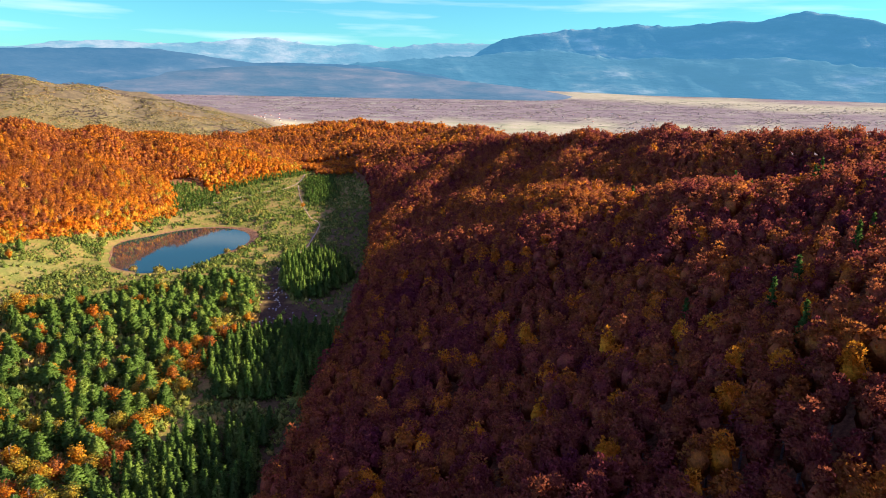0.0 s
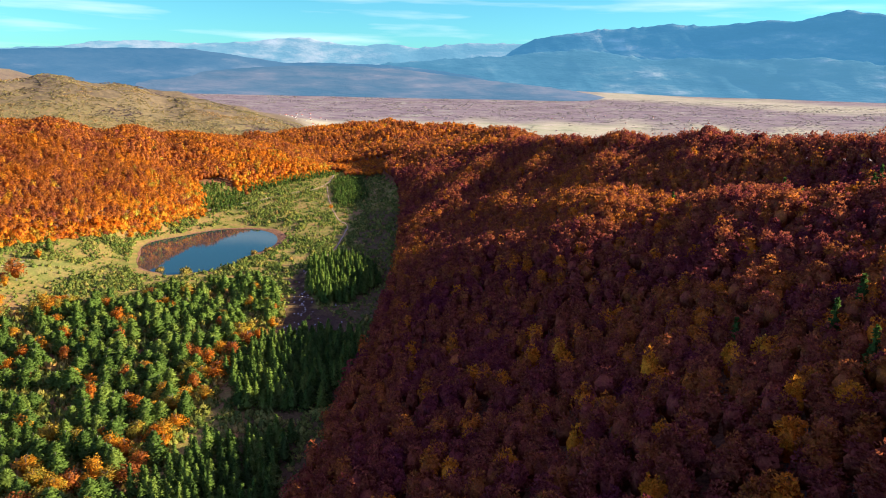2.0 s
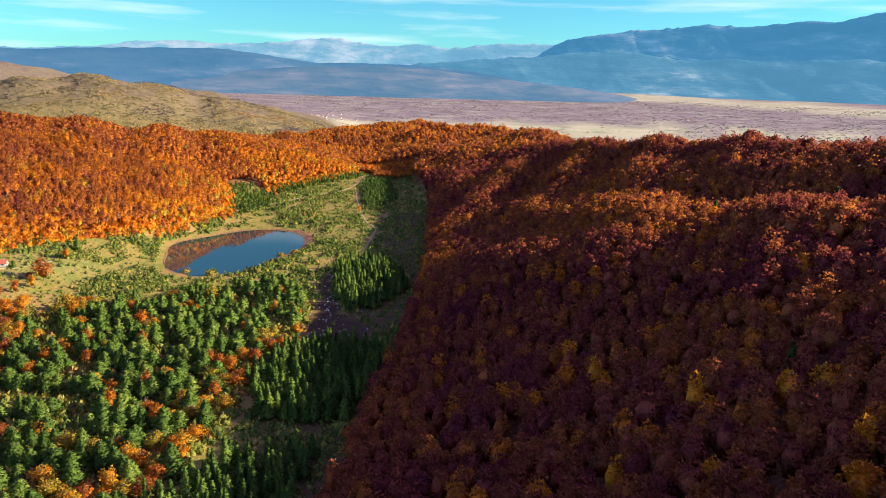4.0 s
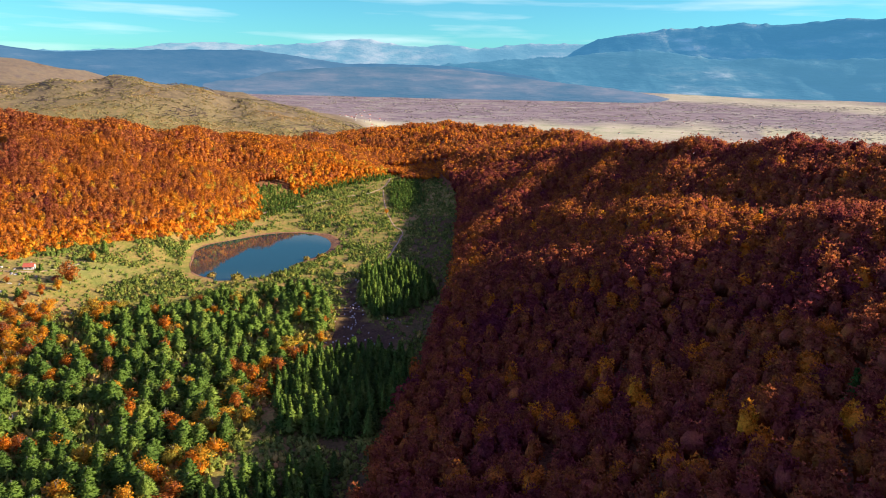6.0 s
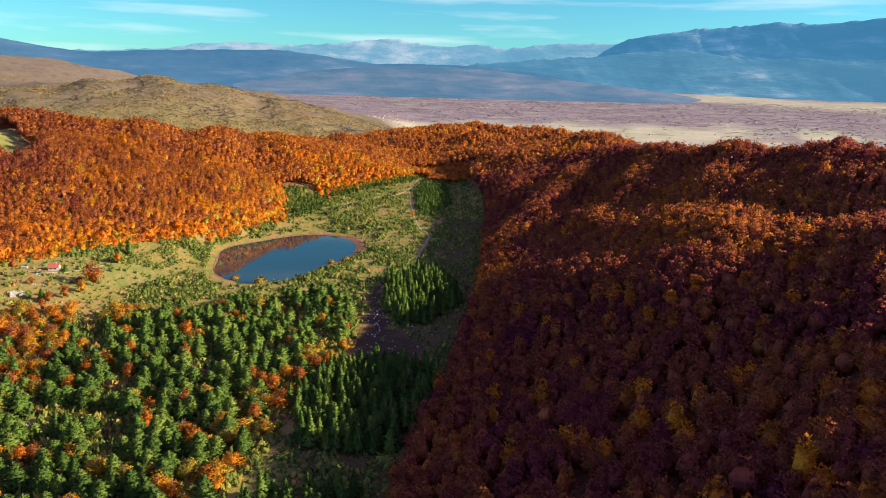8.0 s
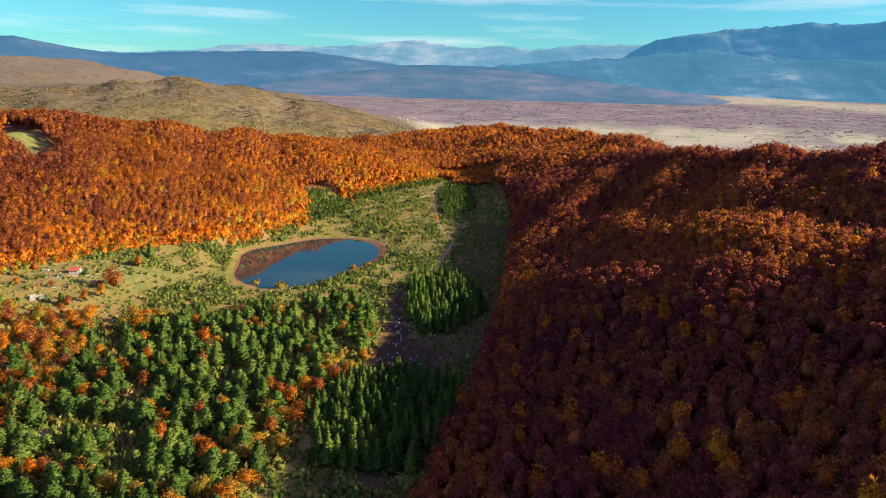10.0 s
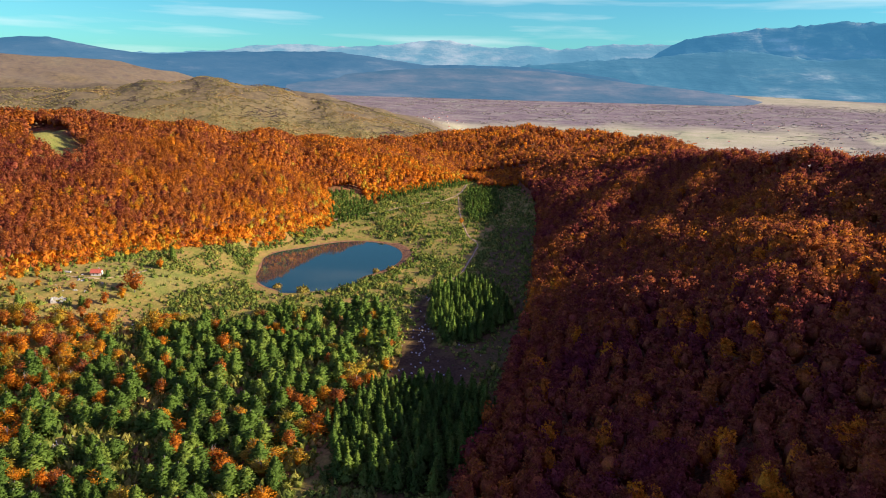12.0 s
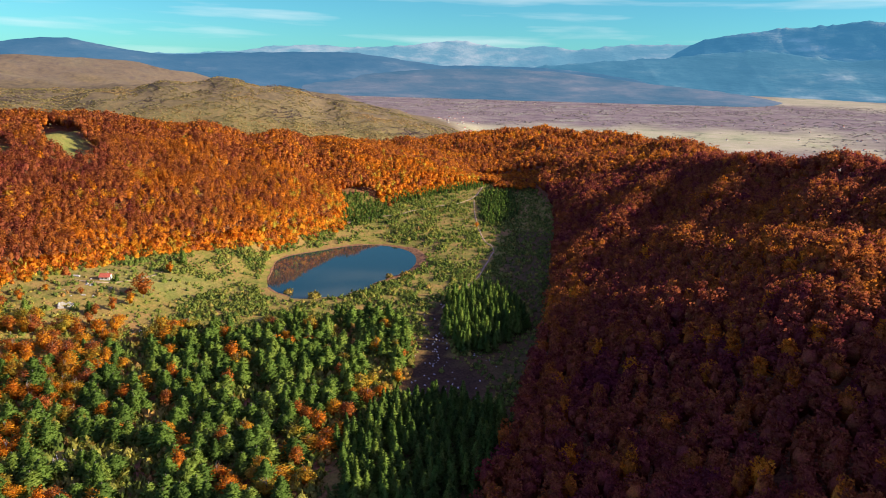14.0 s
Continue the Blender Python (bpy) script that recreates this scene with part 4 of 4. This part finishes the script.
def build_conifers():
    r = np.random.default_rng(23)
    # the mixed pine wood
    crowns = [pine_crown(200 + k, 640, 0.86, (7, 8), False, 10.5, 3.2 + 0.2 * k, 0.8, 0.0, 0.58 + 0.08 * (k % 3)) for k in range(6)]
    plain_crowns = [pine_crown(200 + k, 330, 1.05, (6, 7), False, 10.5, 3.2 + 0.2 * k, 0.8, 0.0, 0.58 + 0.08 * (k % 3)) for k in range(6)]
    kind = tree_kind("pine", crowns, [stem(11, 0.2, 6, 0, k) for k in range(2)], MAT_NEEDLE, (0.3, 0.5, 0.7))
    x, y = scatter(6.0, -330, -100, 120, 400, r, 0.5)
    gap = ripple(x, y, 34, 18)
    keep = inside(x, y, PINES) & ~inside(x, y, GLADE) & (gap > -0.62)
    x, y, gap = x[keep], y[keep], gap[keep]
    size, tall = r.uniform(0.95, 1.55, len(x)), r.uniform(0.6, 1.05, len(x))
    share = np.where((x < -228) | (y < 182) | (np.hypot(x + 235, y - 225) < 24), 0.62, np.where((x > -136) & (y < 330), 0.5, 0.1))
    leafy = r.uniform(size=len(x)) < share
    tones = r.choice((0.5, 0.64, 0.74, 0.85, 0.85, 0.97, 0.97, 0.97), len(x))
    for ox, oy in ORANGE:
        i = np.argmin((x - ox) ** 2 + (y - oy) ** 2)
        leafy[i], tones[i], size[i], x[i], y[i] = True, r.choice((0.55, 0.62, 0.66, 0.8)), r.uniform(0.85, 1.2), ox, oy
    px, py = x[~leafy], y[~leafy]
    order = np.argsort(py)
    one, rest = order[:300], order[300:]
    ps, pt = size[~leafy], tall[~leafy]
    plant("pine_tree", "green pine in the mixed valley wood", "tree", "pines in the valley", kind, px[one], py[one], ps[one], pt[one], r.uniform(0.2, 0.7, len(one)), r)
    if len(rest):
        forest("pine_wood", "green pine wood in the valley", "wood", [with_stem(c, stem(11, 0.2, 3)) for c in plain_crowns], px[rest], py[rest], ps[rest], pt[rest], r.uniform(0.2, 0.7, len(rest)), MAT_NEEDLE, r)
    # brush under and between the trees
    ux, uy = scatter(2.9, -320, -100, 130, 400, r)
    keep = inside(ux, uy, PINES) & (r.uniform(size=len(ux)) < np.where(inside(ux, uy, GLADE), 0.5, 0.95))
    ux, uy = ux[keep], uy[keep]
    us = r.uniform(0.9, 2.3, len(ux))
    low = [shrub_crown(440 + k, 18, 0.9, (3, 5), False) for k in range(6)]
    forest("undergrowth", "olive and brown brush under the pines", "shrub", low, ux, uy, us, us * r.uniform(0.8, 1.5, len(ux)), np.clip(r.normal(0.58, 0.22, len(ux)), 0, 1), MAT_BRUSH, r)
    # broad-leaved trees among them and round the farmstead
    bc = []
    for k in range(6):
        v, f, n = beech_crown(300 + k, 560, 0.58, (5, 7), False, 0.6, 0.45)
        v[:, 2] = (v[:, 2] - 5.0) * (0.85 + 0.05 * k)
        v[:, :2] *= np.array((1.0 + 0.12 * (k % 3), 1.1 - 0.1 * (k % 2)))
        bc.append((v, f, n))
    bkind = tree_kind("maple", bc, [stem(9, 0.2, 5, 4, k) for k in range(2)], MAT_BEECH, (0.26, 0.5, 0.57, 0.64, 0.74, 0.85, 0.97))

    def named(t):
        return "yellow autumn tree in the valley" if t > 0.7 else "orange autumn tree in the valley" if t > 0.5 else "rust-brown autumn tree in the valley"
    plant("maple_tree", named, "tree", "autumn trees in the valley", bkind, x[leafy], y[leafy], size[leafy] * 0.9, tall[leafy] * 0.9, tones[leafy], r)
    fx, fy, ft, fs = (np.array(v, float) for v in zip(*FARM_TREES))
    plant("field_tree", named, "tree", "autumn trees by the farmstead", bkind, fx, fy, fs * 1.05, fs * 0.9, ft, r)
    gx, gy, gt, gs = (np.array(v, float) for v in zip(*FARM_GREEN))
    plant("field_pine", "bushy green conifer in the rough pasture", "tree", "conifers by the farmstead", kind, gx, gy, gs * 0.9, gs * 0.85, gt, r)
    bush = tree_kind("bush", [shrub_crown(450 + k, 120, 0.55, (4, 7), False, 1.0, 1.1) for k in range(3)], [stem(0.8, 0.1, 5, 0, 5)], MAT_BRUSH, (0.74, 0.85))
    gx, gy, gt, gs = (np.array(v, float) for v in zip(*POND_BUSHES))
    plant("bush", "round ochre bush on the pond bank", "shrub", "bushes on the pond bank", bush, gx, gy, gs, gs, gt, r)
    x, y = scatter(5.2, -350, -245, 190, 330, r)
    keep = ~inside(x, y, PINES) & ~inside(x, y, FARM) & (x > left_foot(y) + 6) & (y < 322 - 0.35 * (x + 245)) & (r.uniform(size=len(x)) < 0.36) & (np.hypot(x + 256, y - 315) > 7) & (np.hypot(x + 302, y - 317) > 13)
    x, y = x[keep], y[keep]
    n = len(x)
    plant("scrub_tree", named, "tree", "small autumn trees in the scrub", bkind, x, y, r.uniform(0.7, 1.4, n), r.uniform(0.5, 1.0, n), r.choice((0.5, 0.64, 0.74, 0.85, 0.97, 0.97), n), r)
    # the spruce plantations
    sc = [pine_crown(240 + k, 380, 0.8, (8, 7), False, 11.0, 2.9 + 0.15 * k, 0.2, 0.28, 1.0) for k in range(5)]
    skind = tree_kind("spruce", sc, [stem(10, 0.16, 5, 0, k) for k in range(2)], MAT_NEEDLE, (0.2, 0.4, 0.62))
    x, y = scatter(4.2, -150, -60, 130, 460, r, 0.38)
    keep = inside(x, y, SPRUCE_A) | inside(x, y, SPRUCE_B) | inside(x, y, SPRUCE_C)
    x, y = x[keep], y[keep]
    one = np.argsort(y)[:300]
    rest = np.argsort(y)[300:]
    size, tall = r.uniform(0.9, 1.25, len(x)), r.uniform(0.6, 1.15, len(x))
    tone = r.uniform(0.15, 0.65, len(x))
    plant("spruce_tree", "slender dark green spruce in the plantation", "tree", "spruces in the plantation", skind, x[one], y[one], size[one], tall[one], tone[one], r)
    if len(rest):
        forest("spruce_wood", "dark green spruce plantation", "wood", sc, x[rest], y[rest], size[rest], tall[rest], tone[rest], MAT_NEEDLE, r)
    # young conifers at the head of the valley
    low = [pine_crown(260 + k, 40, 1.2, (5, 5), False, 5.0, 1.5, 0.3, 0.1, 0.8) for k in range(4)]
    x, y = scatter(3.4, -330, -100, 560, 760, r)
    band = (x > left_foot(y) - 2) & (x < left_foot(y) + 16) & (y > 640)
    keep = inside(x, y, FAR_PINES) | band | inside(x, y, INLET) & (r.uniform(size=len(x)) < 0.6)
    forest("young_pine_wood", "dark green thicket of young pines", "wood", low, x[keep], y[keep], r.uniform(0.7, 1.2, keep.sum()), r.uniform(0.6, 1.2, keep.sum()), r.uniform(0.2, 0.5, keep.sum()), MAT_NEEDLE, r)


build_conifers()


TRACK = [(-211, 760), (-202, 706), (-205, 673), (-220, 659), (-233, 635), (-249, 607), (-266, 585), (-271, 564), (-276, 539)]
FOOTPATH = [(-200, 690), (-184, 640), (-170, 602), (-153, 563), (-139, 545), (-136, 511), (-132, 477), (-135, 440), (-134, 410)]


def off_track(x, y, knots):
    k = np.array(knots, float)
    best = np.full(len(x), 1e9)
    for (ax, ay), (bx, by) in zip(k[:-1], k[1:]):
        t = np.clip(((x - ax) * (bx - ax) + (y - ay) * (by - ay)) / ((bx - ax) ** 2 + (by - ay) ** 2), 0, 1)
        best = np.minimum(best, np.hypot(x - ax - t * (bx - ax), y - ay - t * (by - ay)))
    return best


def build_shrubs():
    r = np.random.default_rng(31)
    protos = [shrub_crown(400 + k, 15, 0.7, (3, 4), False) for k in range(6)]
    x, y = scatter(2.15, -360, -60, 60, 790, r)
    open_land = ((x > left_foot(y) - 2) | inside(x, y, INLET)) & (x < right_foot(y) + 9) & (pond_reach(x, y) > 1.16) & ~inside(x, y, PINES)
    open_land &= ~inside(x, y, SPRUCE_A) & ~inside(x, y, SPRUCE_B) & ~inside(x, y, SPRUCE_C)
    patch = 0.8 * ripple(x, y, 20, 14) + 0.7 * ripple(x, y, 70, 15)
    thick = np.clip(0.78 + 0.85 * patch, 0.2, 0.98)
    thick = np.where((x > right_foot(y) - 24) & (y > 330), 0.5, thick)
    thick = np.where(inside(x, y, INLET), 0.95, thick)
    thick = np.where(inside(x, y, STRIP), 0.03, thick)
    thick = np.where(inside(x, y, FARM), 0.2, thick)
    thick = np.where((y < 330) & (x < -240) & ~inside(x, y, FARM), np.maximum(thick, 0.6), thick)
    keep = open_land & (r.uniform(size=len(x)) < thick) & (off_track(x, y, TRACK) > 2.2) & (off_track(x, y, FOOTPATH) > 1.7)
    x, y = x[keep], y[keep]
    n = len(x)
    size = r.uniform(0.6, 1.7, n) * np.clip(0.9 + 0.35 * patch[keep], 0.7, 1.3)
    forest("juniper_scrub", "low green juniper scrub strewn over the meadow", "shrub", protos, x, y, size, size * r.uniform(0.7, 1.3, n), np.clip(r.normal(0.36, 0.2, n) - 0.08 * (x > -185) + 0.26 * (y < 330) * (x < -240), 0, 1), MAT_BRUSH, r)


build_shrubs()


# ---- tracks, stones and buildings ----


def track(name, label, knots, wide, lift=0.14):
    """A worn track laid on the ground along the knots."""
    k = np.array(knots, float)
    t = np.concatenate([[0], np.cumsum(np.hypot(*np.diff(k, axis=0).T))])
    q = np.arange(0, t[-1], 2.0)
    x = sum(np.interp(q + o, t, k[:, 0]) for o in (-8, -4, 0, 4, 8)) / 5
    y = sum(np.interp(q + o, t, k[:, 1]) for o in (-8, -4, 0, 4, 8)) / 5
    tx, ty = np.gradient(x), np.gradient(y)
    n = np.hypot(tx, ty)
    w = wide * (1 + 0.35 * ripple(q, 0 * q, 30, 71)) * np.clip(np.minimum(q, t[-1] - q) / 6 + 0.3, 0.3, 1)
    rows = []
    for s, dz in ((-0.5, -0.2), (-0.42, 0.0), (0.0, 0.02), (0.42, 0.0), (0.5, -0.2)):
        px, py = x - ty / n * w * s, y + tx / n * w * s
        rows.append(np.stack([px, py, land(px, py) + lift + dz], -1))
    me = mesh_from(name, np.concatenate(rows), grid_faces(len(q), 5), MAT_PATH)
    tagged(new(name, me), label, "track", kind="structure")


track("track", "pale gravel track through the valley meadow", TRACK, 1.5, 0.16)
track("footpath", "pale trodden path through the meadow", FOOTPATH, 0.9, 0.14)
track("turnout", "pale gravel turnout beside the track", [(-276, 590), (-266, 585), (-256, 590)], 4.0, 0.25)
track("farm_track", "pale earth track by the farmstead", [(-330, 346), (-312, 347), (-306, 358), (-301, 372), (-301, 386)], 1.3)


def stone_mesh(seed, flat=0.7):
    r = np.random.default_rng(seed)
    ph = r.uniform(0, 6.28, 4)

    def body(p, a):
        k = 1 + 0.22 * math.sin(2 * a + ph[0]) + 0.15 * math.sin(3 * a + 2 * p + ph[1]) + r.uniform(-0.1, 0.1)
        return k * math.sin(p) * math.cos(a), 0.75 * k * math.sin(p) * math.sin(a), flat * k * math.cos(p)
    v, f = blob(5, 7, body)
    return mesh_from("stone", v, f, MAT_STONE, False)


def build_stones():
    r = np.random.default_rng(47)
    shapes = [stone_mesh(k) for k in range(5)]
    spots = [(-128 + 16 * t + 2.0 * math.sin(9 * t), 400 - 62 * t) for t in np.linspace(0, 1, 36)]
    spots += [(-84 - 22 * t, 345 + 14 * math.sin(1.7 * t)) for t in np.linspace(0, 1, 16)]
    while len(spots) < 105:
        p = (r.uniform(-142, -82), r.uniform(306, 424))
        if inside(p[0], p[1], STRIP):
            spots.append(p)
    for x, y in spots:
        k = r.uniform(0.2, 0.55)
        x, y = x + r.normal() * 0.8, y + r.normal() * 0.8
        ob = new("stone", shapes[r.integers(5)])
        ob.matrix_world = Matrix.LocRotScale((x, y, height(x, y) + 0.2 * k), Euler((0, 0, r.uniform(0, 6.28))), (k * 1.3, k, k))
        tagged(ob, "pale grey limestone lying on the dark soil", "stone", "stones in the bare strip")
    for cx, cy, n, spread in ((-256, 315, 34, 5.0), (-190, 226, 8, 5.0), (-318, 346, 8, 5.0), (-308, 330, 8, 7.0)):
        for _ in range(n):
            k = r.uniform(0.3, 1.0)
            x, y = cx + r.normal() * spread, cy + r.normal() * spread * 0.7
            ob = new("stone", shapes[r.integers(5)])
            ob.matrix_world = Matrix.LocRotScale((x, y, height(x, y) + 0.1 * k), Euler((0, 0, r.uniform(0, 6.28))), (k * 1.4, k, k * 0.6))
            tagged(ob, "pale weathered limestone rock in the grass", "stone", "rocks in the scrub")


build_stones()


def build_logs():
    """Bleached branches and logs left lying in the glade."""
    r = np.random.default_rng(53)
    shapes = [mesh_from("log", *stem(5.5, 0.17, 6, 3, 60 + k), MAT_STONE) for k in range(3)]
    for k in range(14):
        x, y = -199 + r.normal() * 5, 222 + r.normal() * 3.5
        q = r.uniform(0.5, 1.1)
        ob = new("log", shapes[k % 3])
        ob.matrix_world = Matrix.LocRotScale((x, y, height(x, y) + 0.25), Euler((radians(90 + r.normal() * 4), 0, r.uniform(0.6, 2.0))), (q, q, q))
        tagged(ob, "bleached bare log lying in the glade", "log", "logs in the glade")


build_logs()


def box(x0, x1, y0, y1, z0, z1):
    v = np.array([(x, y, z) for z in (z0, z1) for x, y in ((x0, y0), (x1, y0), (x1, y1), (x0, y1))], float)
    f = np.array([(3, 2, 1, 0), (4, 5, 6, 7), (0, 1, 5, 4), (1, 2, 6, 5), (2, 3, 7, 6), (3, 0, 4, 7)])
    return v, f


def quads(name, parts_, mat, parent, label=""):
    v, f = merge(*parts_)
    return part(name, mesh_from(name, v, f, mat, False), parent, label)


def roof_slab(w, d, high, rise, thick):
    """Two pitched slabs with thickness; the ridge along x."""
    out = []
    for s in (-1, 1):
        a = [(-w, s * d, high), (w, s * d, high), (w, 0, high + rise), (-w, 0, high + rise)]
        v = np.array(a + [(x, y, z + thick) for x, y, z in a], float)
        f = np.array([(3, 2, 1, 0), (4, 5, 6, 7), (0, 1, 5, 4), (1, 2, 6, 5), (2, 3, 7, 6), (3, 0, 4, 7)])
        out.append((v, f))
    return out


def build_cabin():
    cabin = tagged(new("cabin"), "small white cabin with a red tiled roof", "house")
    cabin.matrix_world = pose(-314.5, 355, height(-314.5, 355) - 0.1, 0, 0, 24) @ Matrix.Scale(0.82, 4)
    w, d, h = 3.2, 2.6, 2.5
    t = 0.3
    quads("wall", [box(-w, w, -d, -d + t, 0, 0.9), box(-w, -1.9, -d, -d + t, 0.9, h), box(-0.9, 0.7, -d, -d + t, 0.9, h), box(1.7, w, -d, -d + t, 0.9, h), box(-1.9, -0.9, -d, -d + t, 1.9, h), box(0.7, 1.7, -d, -d + t, 1.9, h)], MAT_PLASTER, cabin)
    quads("wall", [box(-w, w, d - t, d, 0, h)], MAT_PLASTER, cabin)
    quads("wall", [box(w - t, w, -d + t, -0.5, 0, h), box(w - t, w, 0.5, d - t, 0, h), box(w - t, w, -0.5, 0.5, 2.05, h)], MAT_PLASTER, cabin)
    quads("wall", [box(-w, -w + t, -d + t, d - t, 0, h)], MAT_PLASTER, cabin)
    for s in (-1, 1):
        v = np.array([(s * (w - 0.02), -d, h), (s * (w - 0.02), d, h), (s * (w - 0.02), 0, h + 1.7), (s * (w - t), -d, h), (s * (w - t), d, h), (s * (w - t), 0, h + 1.7)], float)
        part("gable_wall", mesh_from("gable_wall", v, np.array([(0, 1, 2), (5, 4, 3), (0, 2, 5), (0, 5, 3), (1, 4, 5), (1, 5, 2)]), MAT_PLASTER, False), cabin)
    roof = quads("roof", roof_slab(w + 0.5, d + 0.6, h - 0.35, 2.1, 0.14), MAT_TILE, cabin, "red tiled gable roof")
    quads("ridge_cap", [box(-w - 0.5, w + 0.5, -0.14, 0.14, h + 1.84, h + 2.0)], MAT_TILE, roof)
    quads("chimney", [box(0.9, 1.5, 0.5, 1.1, h + 0.8, h + 2.6)], MAT_STONE, roof, "grey stone chimney")
    for x0 in (-1.9, 0.7):
        win = quads("window", [box(x0, x0 + 1, -d + 0.12, -d + 0.15, 0.9, 1.9)], MAT_GLASS, cabin, "dark glazed window")
        quads("frame", [box(x0, x0 + 0.08, -d + 0.05, -d + 0.11, 0.9, 1.9), box(x0 + 0.92, x0 + 1, -d + 0.05, -d + 0.11, 0.9, 1.9), box(x0 + 0.46, x0 + 0.54, -d + 0.05, -d + 0.11, 0.9, 1.9)], MAT_TIMBER, win)
    quads("door", [box(w - 0.2, w - 0.12, -0.5, 0.5, 0.05, 2.05)], MAT_TIMBER, cabin, "dark timber door")


build_cabin()


def build_ruin():
    ruin = tagged(new("ruin"), "roofless pale stone walls of a ruined house", "ruin")
    ruin.matrix_world = pose(-302, 317, height(-302, 317) - 0.3, 0, 0, 38) @ Matrix.Scale(0.85, 4)
    r = np.random.default_rng(5)

    def wall(x0, x1, y0, y1, tops):
        """One broken wall: an uneven outline with thickness."""
        n = len(tops)
        along = (x1 - x0) > (y1 - y0)
        line = [(0.0, 0.0)] + [q for k, h in enumerate(tops) for q in ((k / n + 0.02, h + r.uniform(-0.15, 0.15)), ((k + 1) / n - 0.01, h))] + [(1.0, 0.0)]
        bm = bmesh.new()
        ring = []
        for u, z in line:
            ring.append(bm.verts.new((x0 + (x1 - x0) * u, y0, z) if along else (x0, y0 + (y1 - y0) * u, z)))
        face = bm.faces.new(ring)
        moved = bmesh.ops.extrude_face_region(bm, geom=[face])["geom"]
        shift = (0, y1 - y0, 0) if along else (x1 - x0, 0, 0)
        bmesh.ops.translate(bm, verts=[g for g in moved if isinstance(g, bmesh.types.BMVert)], vec=shift)
        bmesh.ops.recalc_face_normals(bm, faces=bm.faces)
        me = bpy.data.meshes.new("wall")
        bm.to_mesh(me)
        bm.free()
        me.materials.append(MAT_STONE)
        part("wall", me, ruin)
    wall(-4, 4, -3, -2.45, [1.5, 2.1, 1.9, 0.5, 0.6, 1.7, 2.2, 2.0])
    wall(-4, 4, 2.45, 3, [2.4, 2.5, 2.0, 1.6, 1.9, 2.3, 1.4, 1.2])
    wall(-4, -3.45, -2.45, 2.45, [2.0, 2.6, 3.0, 2.7, 2.2])
    wall(3.45, 4, -2.45, 2.45, [1.9, 1.2, 0.4, 1.3, 1.6])


build_ruin()


def build_slab():
    slab = tagged(new("stone_slab"), "low pale stone slab lying in the grass", "slab")
    slab.matrix_world = pose(-331, 350, height(-331, 350), 0, 0, 15)
    quads("slab_body", [box(-2.2, 2.2, -0.8, 0.8, -0.3, 0.5)], MAT_STONE, slab)


build_slab()


def build_village():
    r = np.random.default_rng(3)
    walls = mesh_from("far_wall", *box(-5, 5, -4, 4, -2, 5), MAT_PLASTER, False)
    v, f = merge(*roof_slab(5.6, 4.8, 4.8, 3.4, 0.3))
    roofs = mesh_from("far_roof", v, f, MAT_TILE, False)
    for az, dist, n, spread in ((-18.4, 2330, 20, 60), (10.5, 2420, 26, 150)):
        for _ in range(n):
            d = dist + r.normal() * spread * 1.4
            a = radians(az + math.degrees(r.normal() * spread / dist))
            x, y = d * math.sin(a), d * math.cos(a)
            home = tagged(new("village_house"), "small white village house with a tiled roof", "house", "houses of the far village")
            home.matrix_world = pose(x, y, height(x, y), 0, 0, r.uniform(0, 180)) @ Matrix.Scale(0.5, 4)
            part("wall", walls, home)
            part("roof", roofs, home)


build_village()
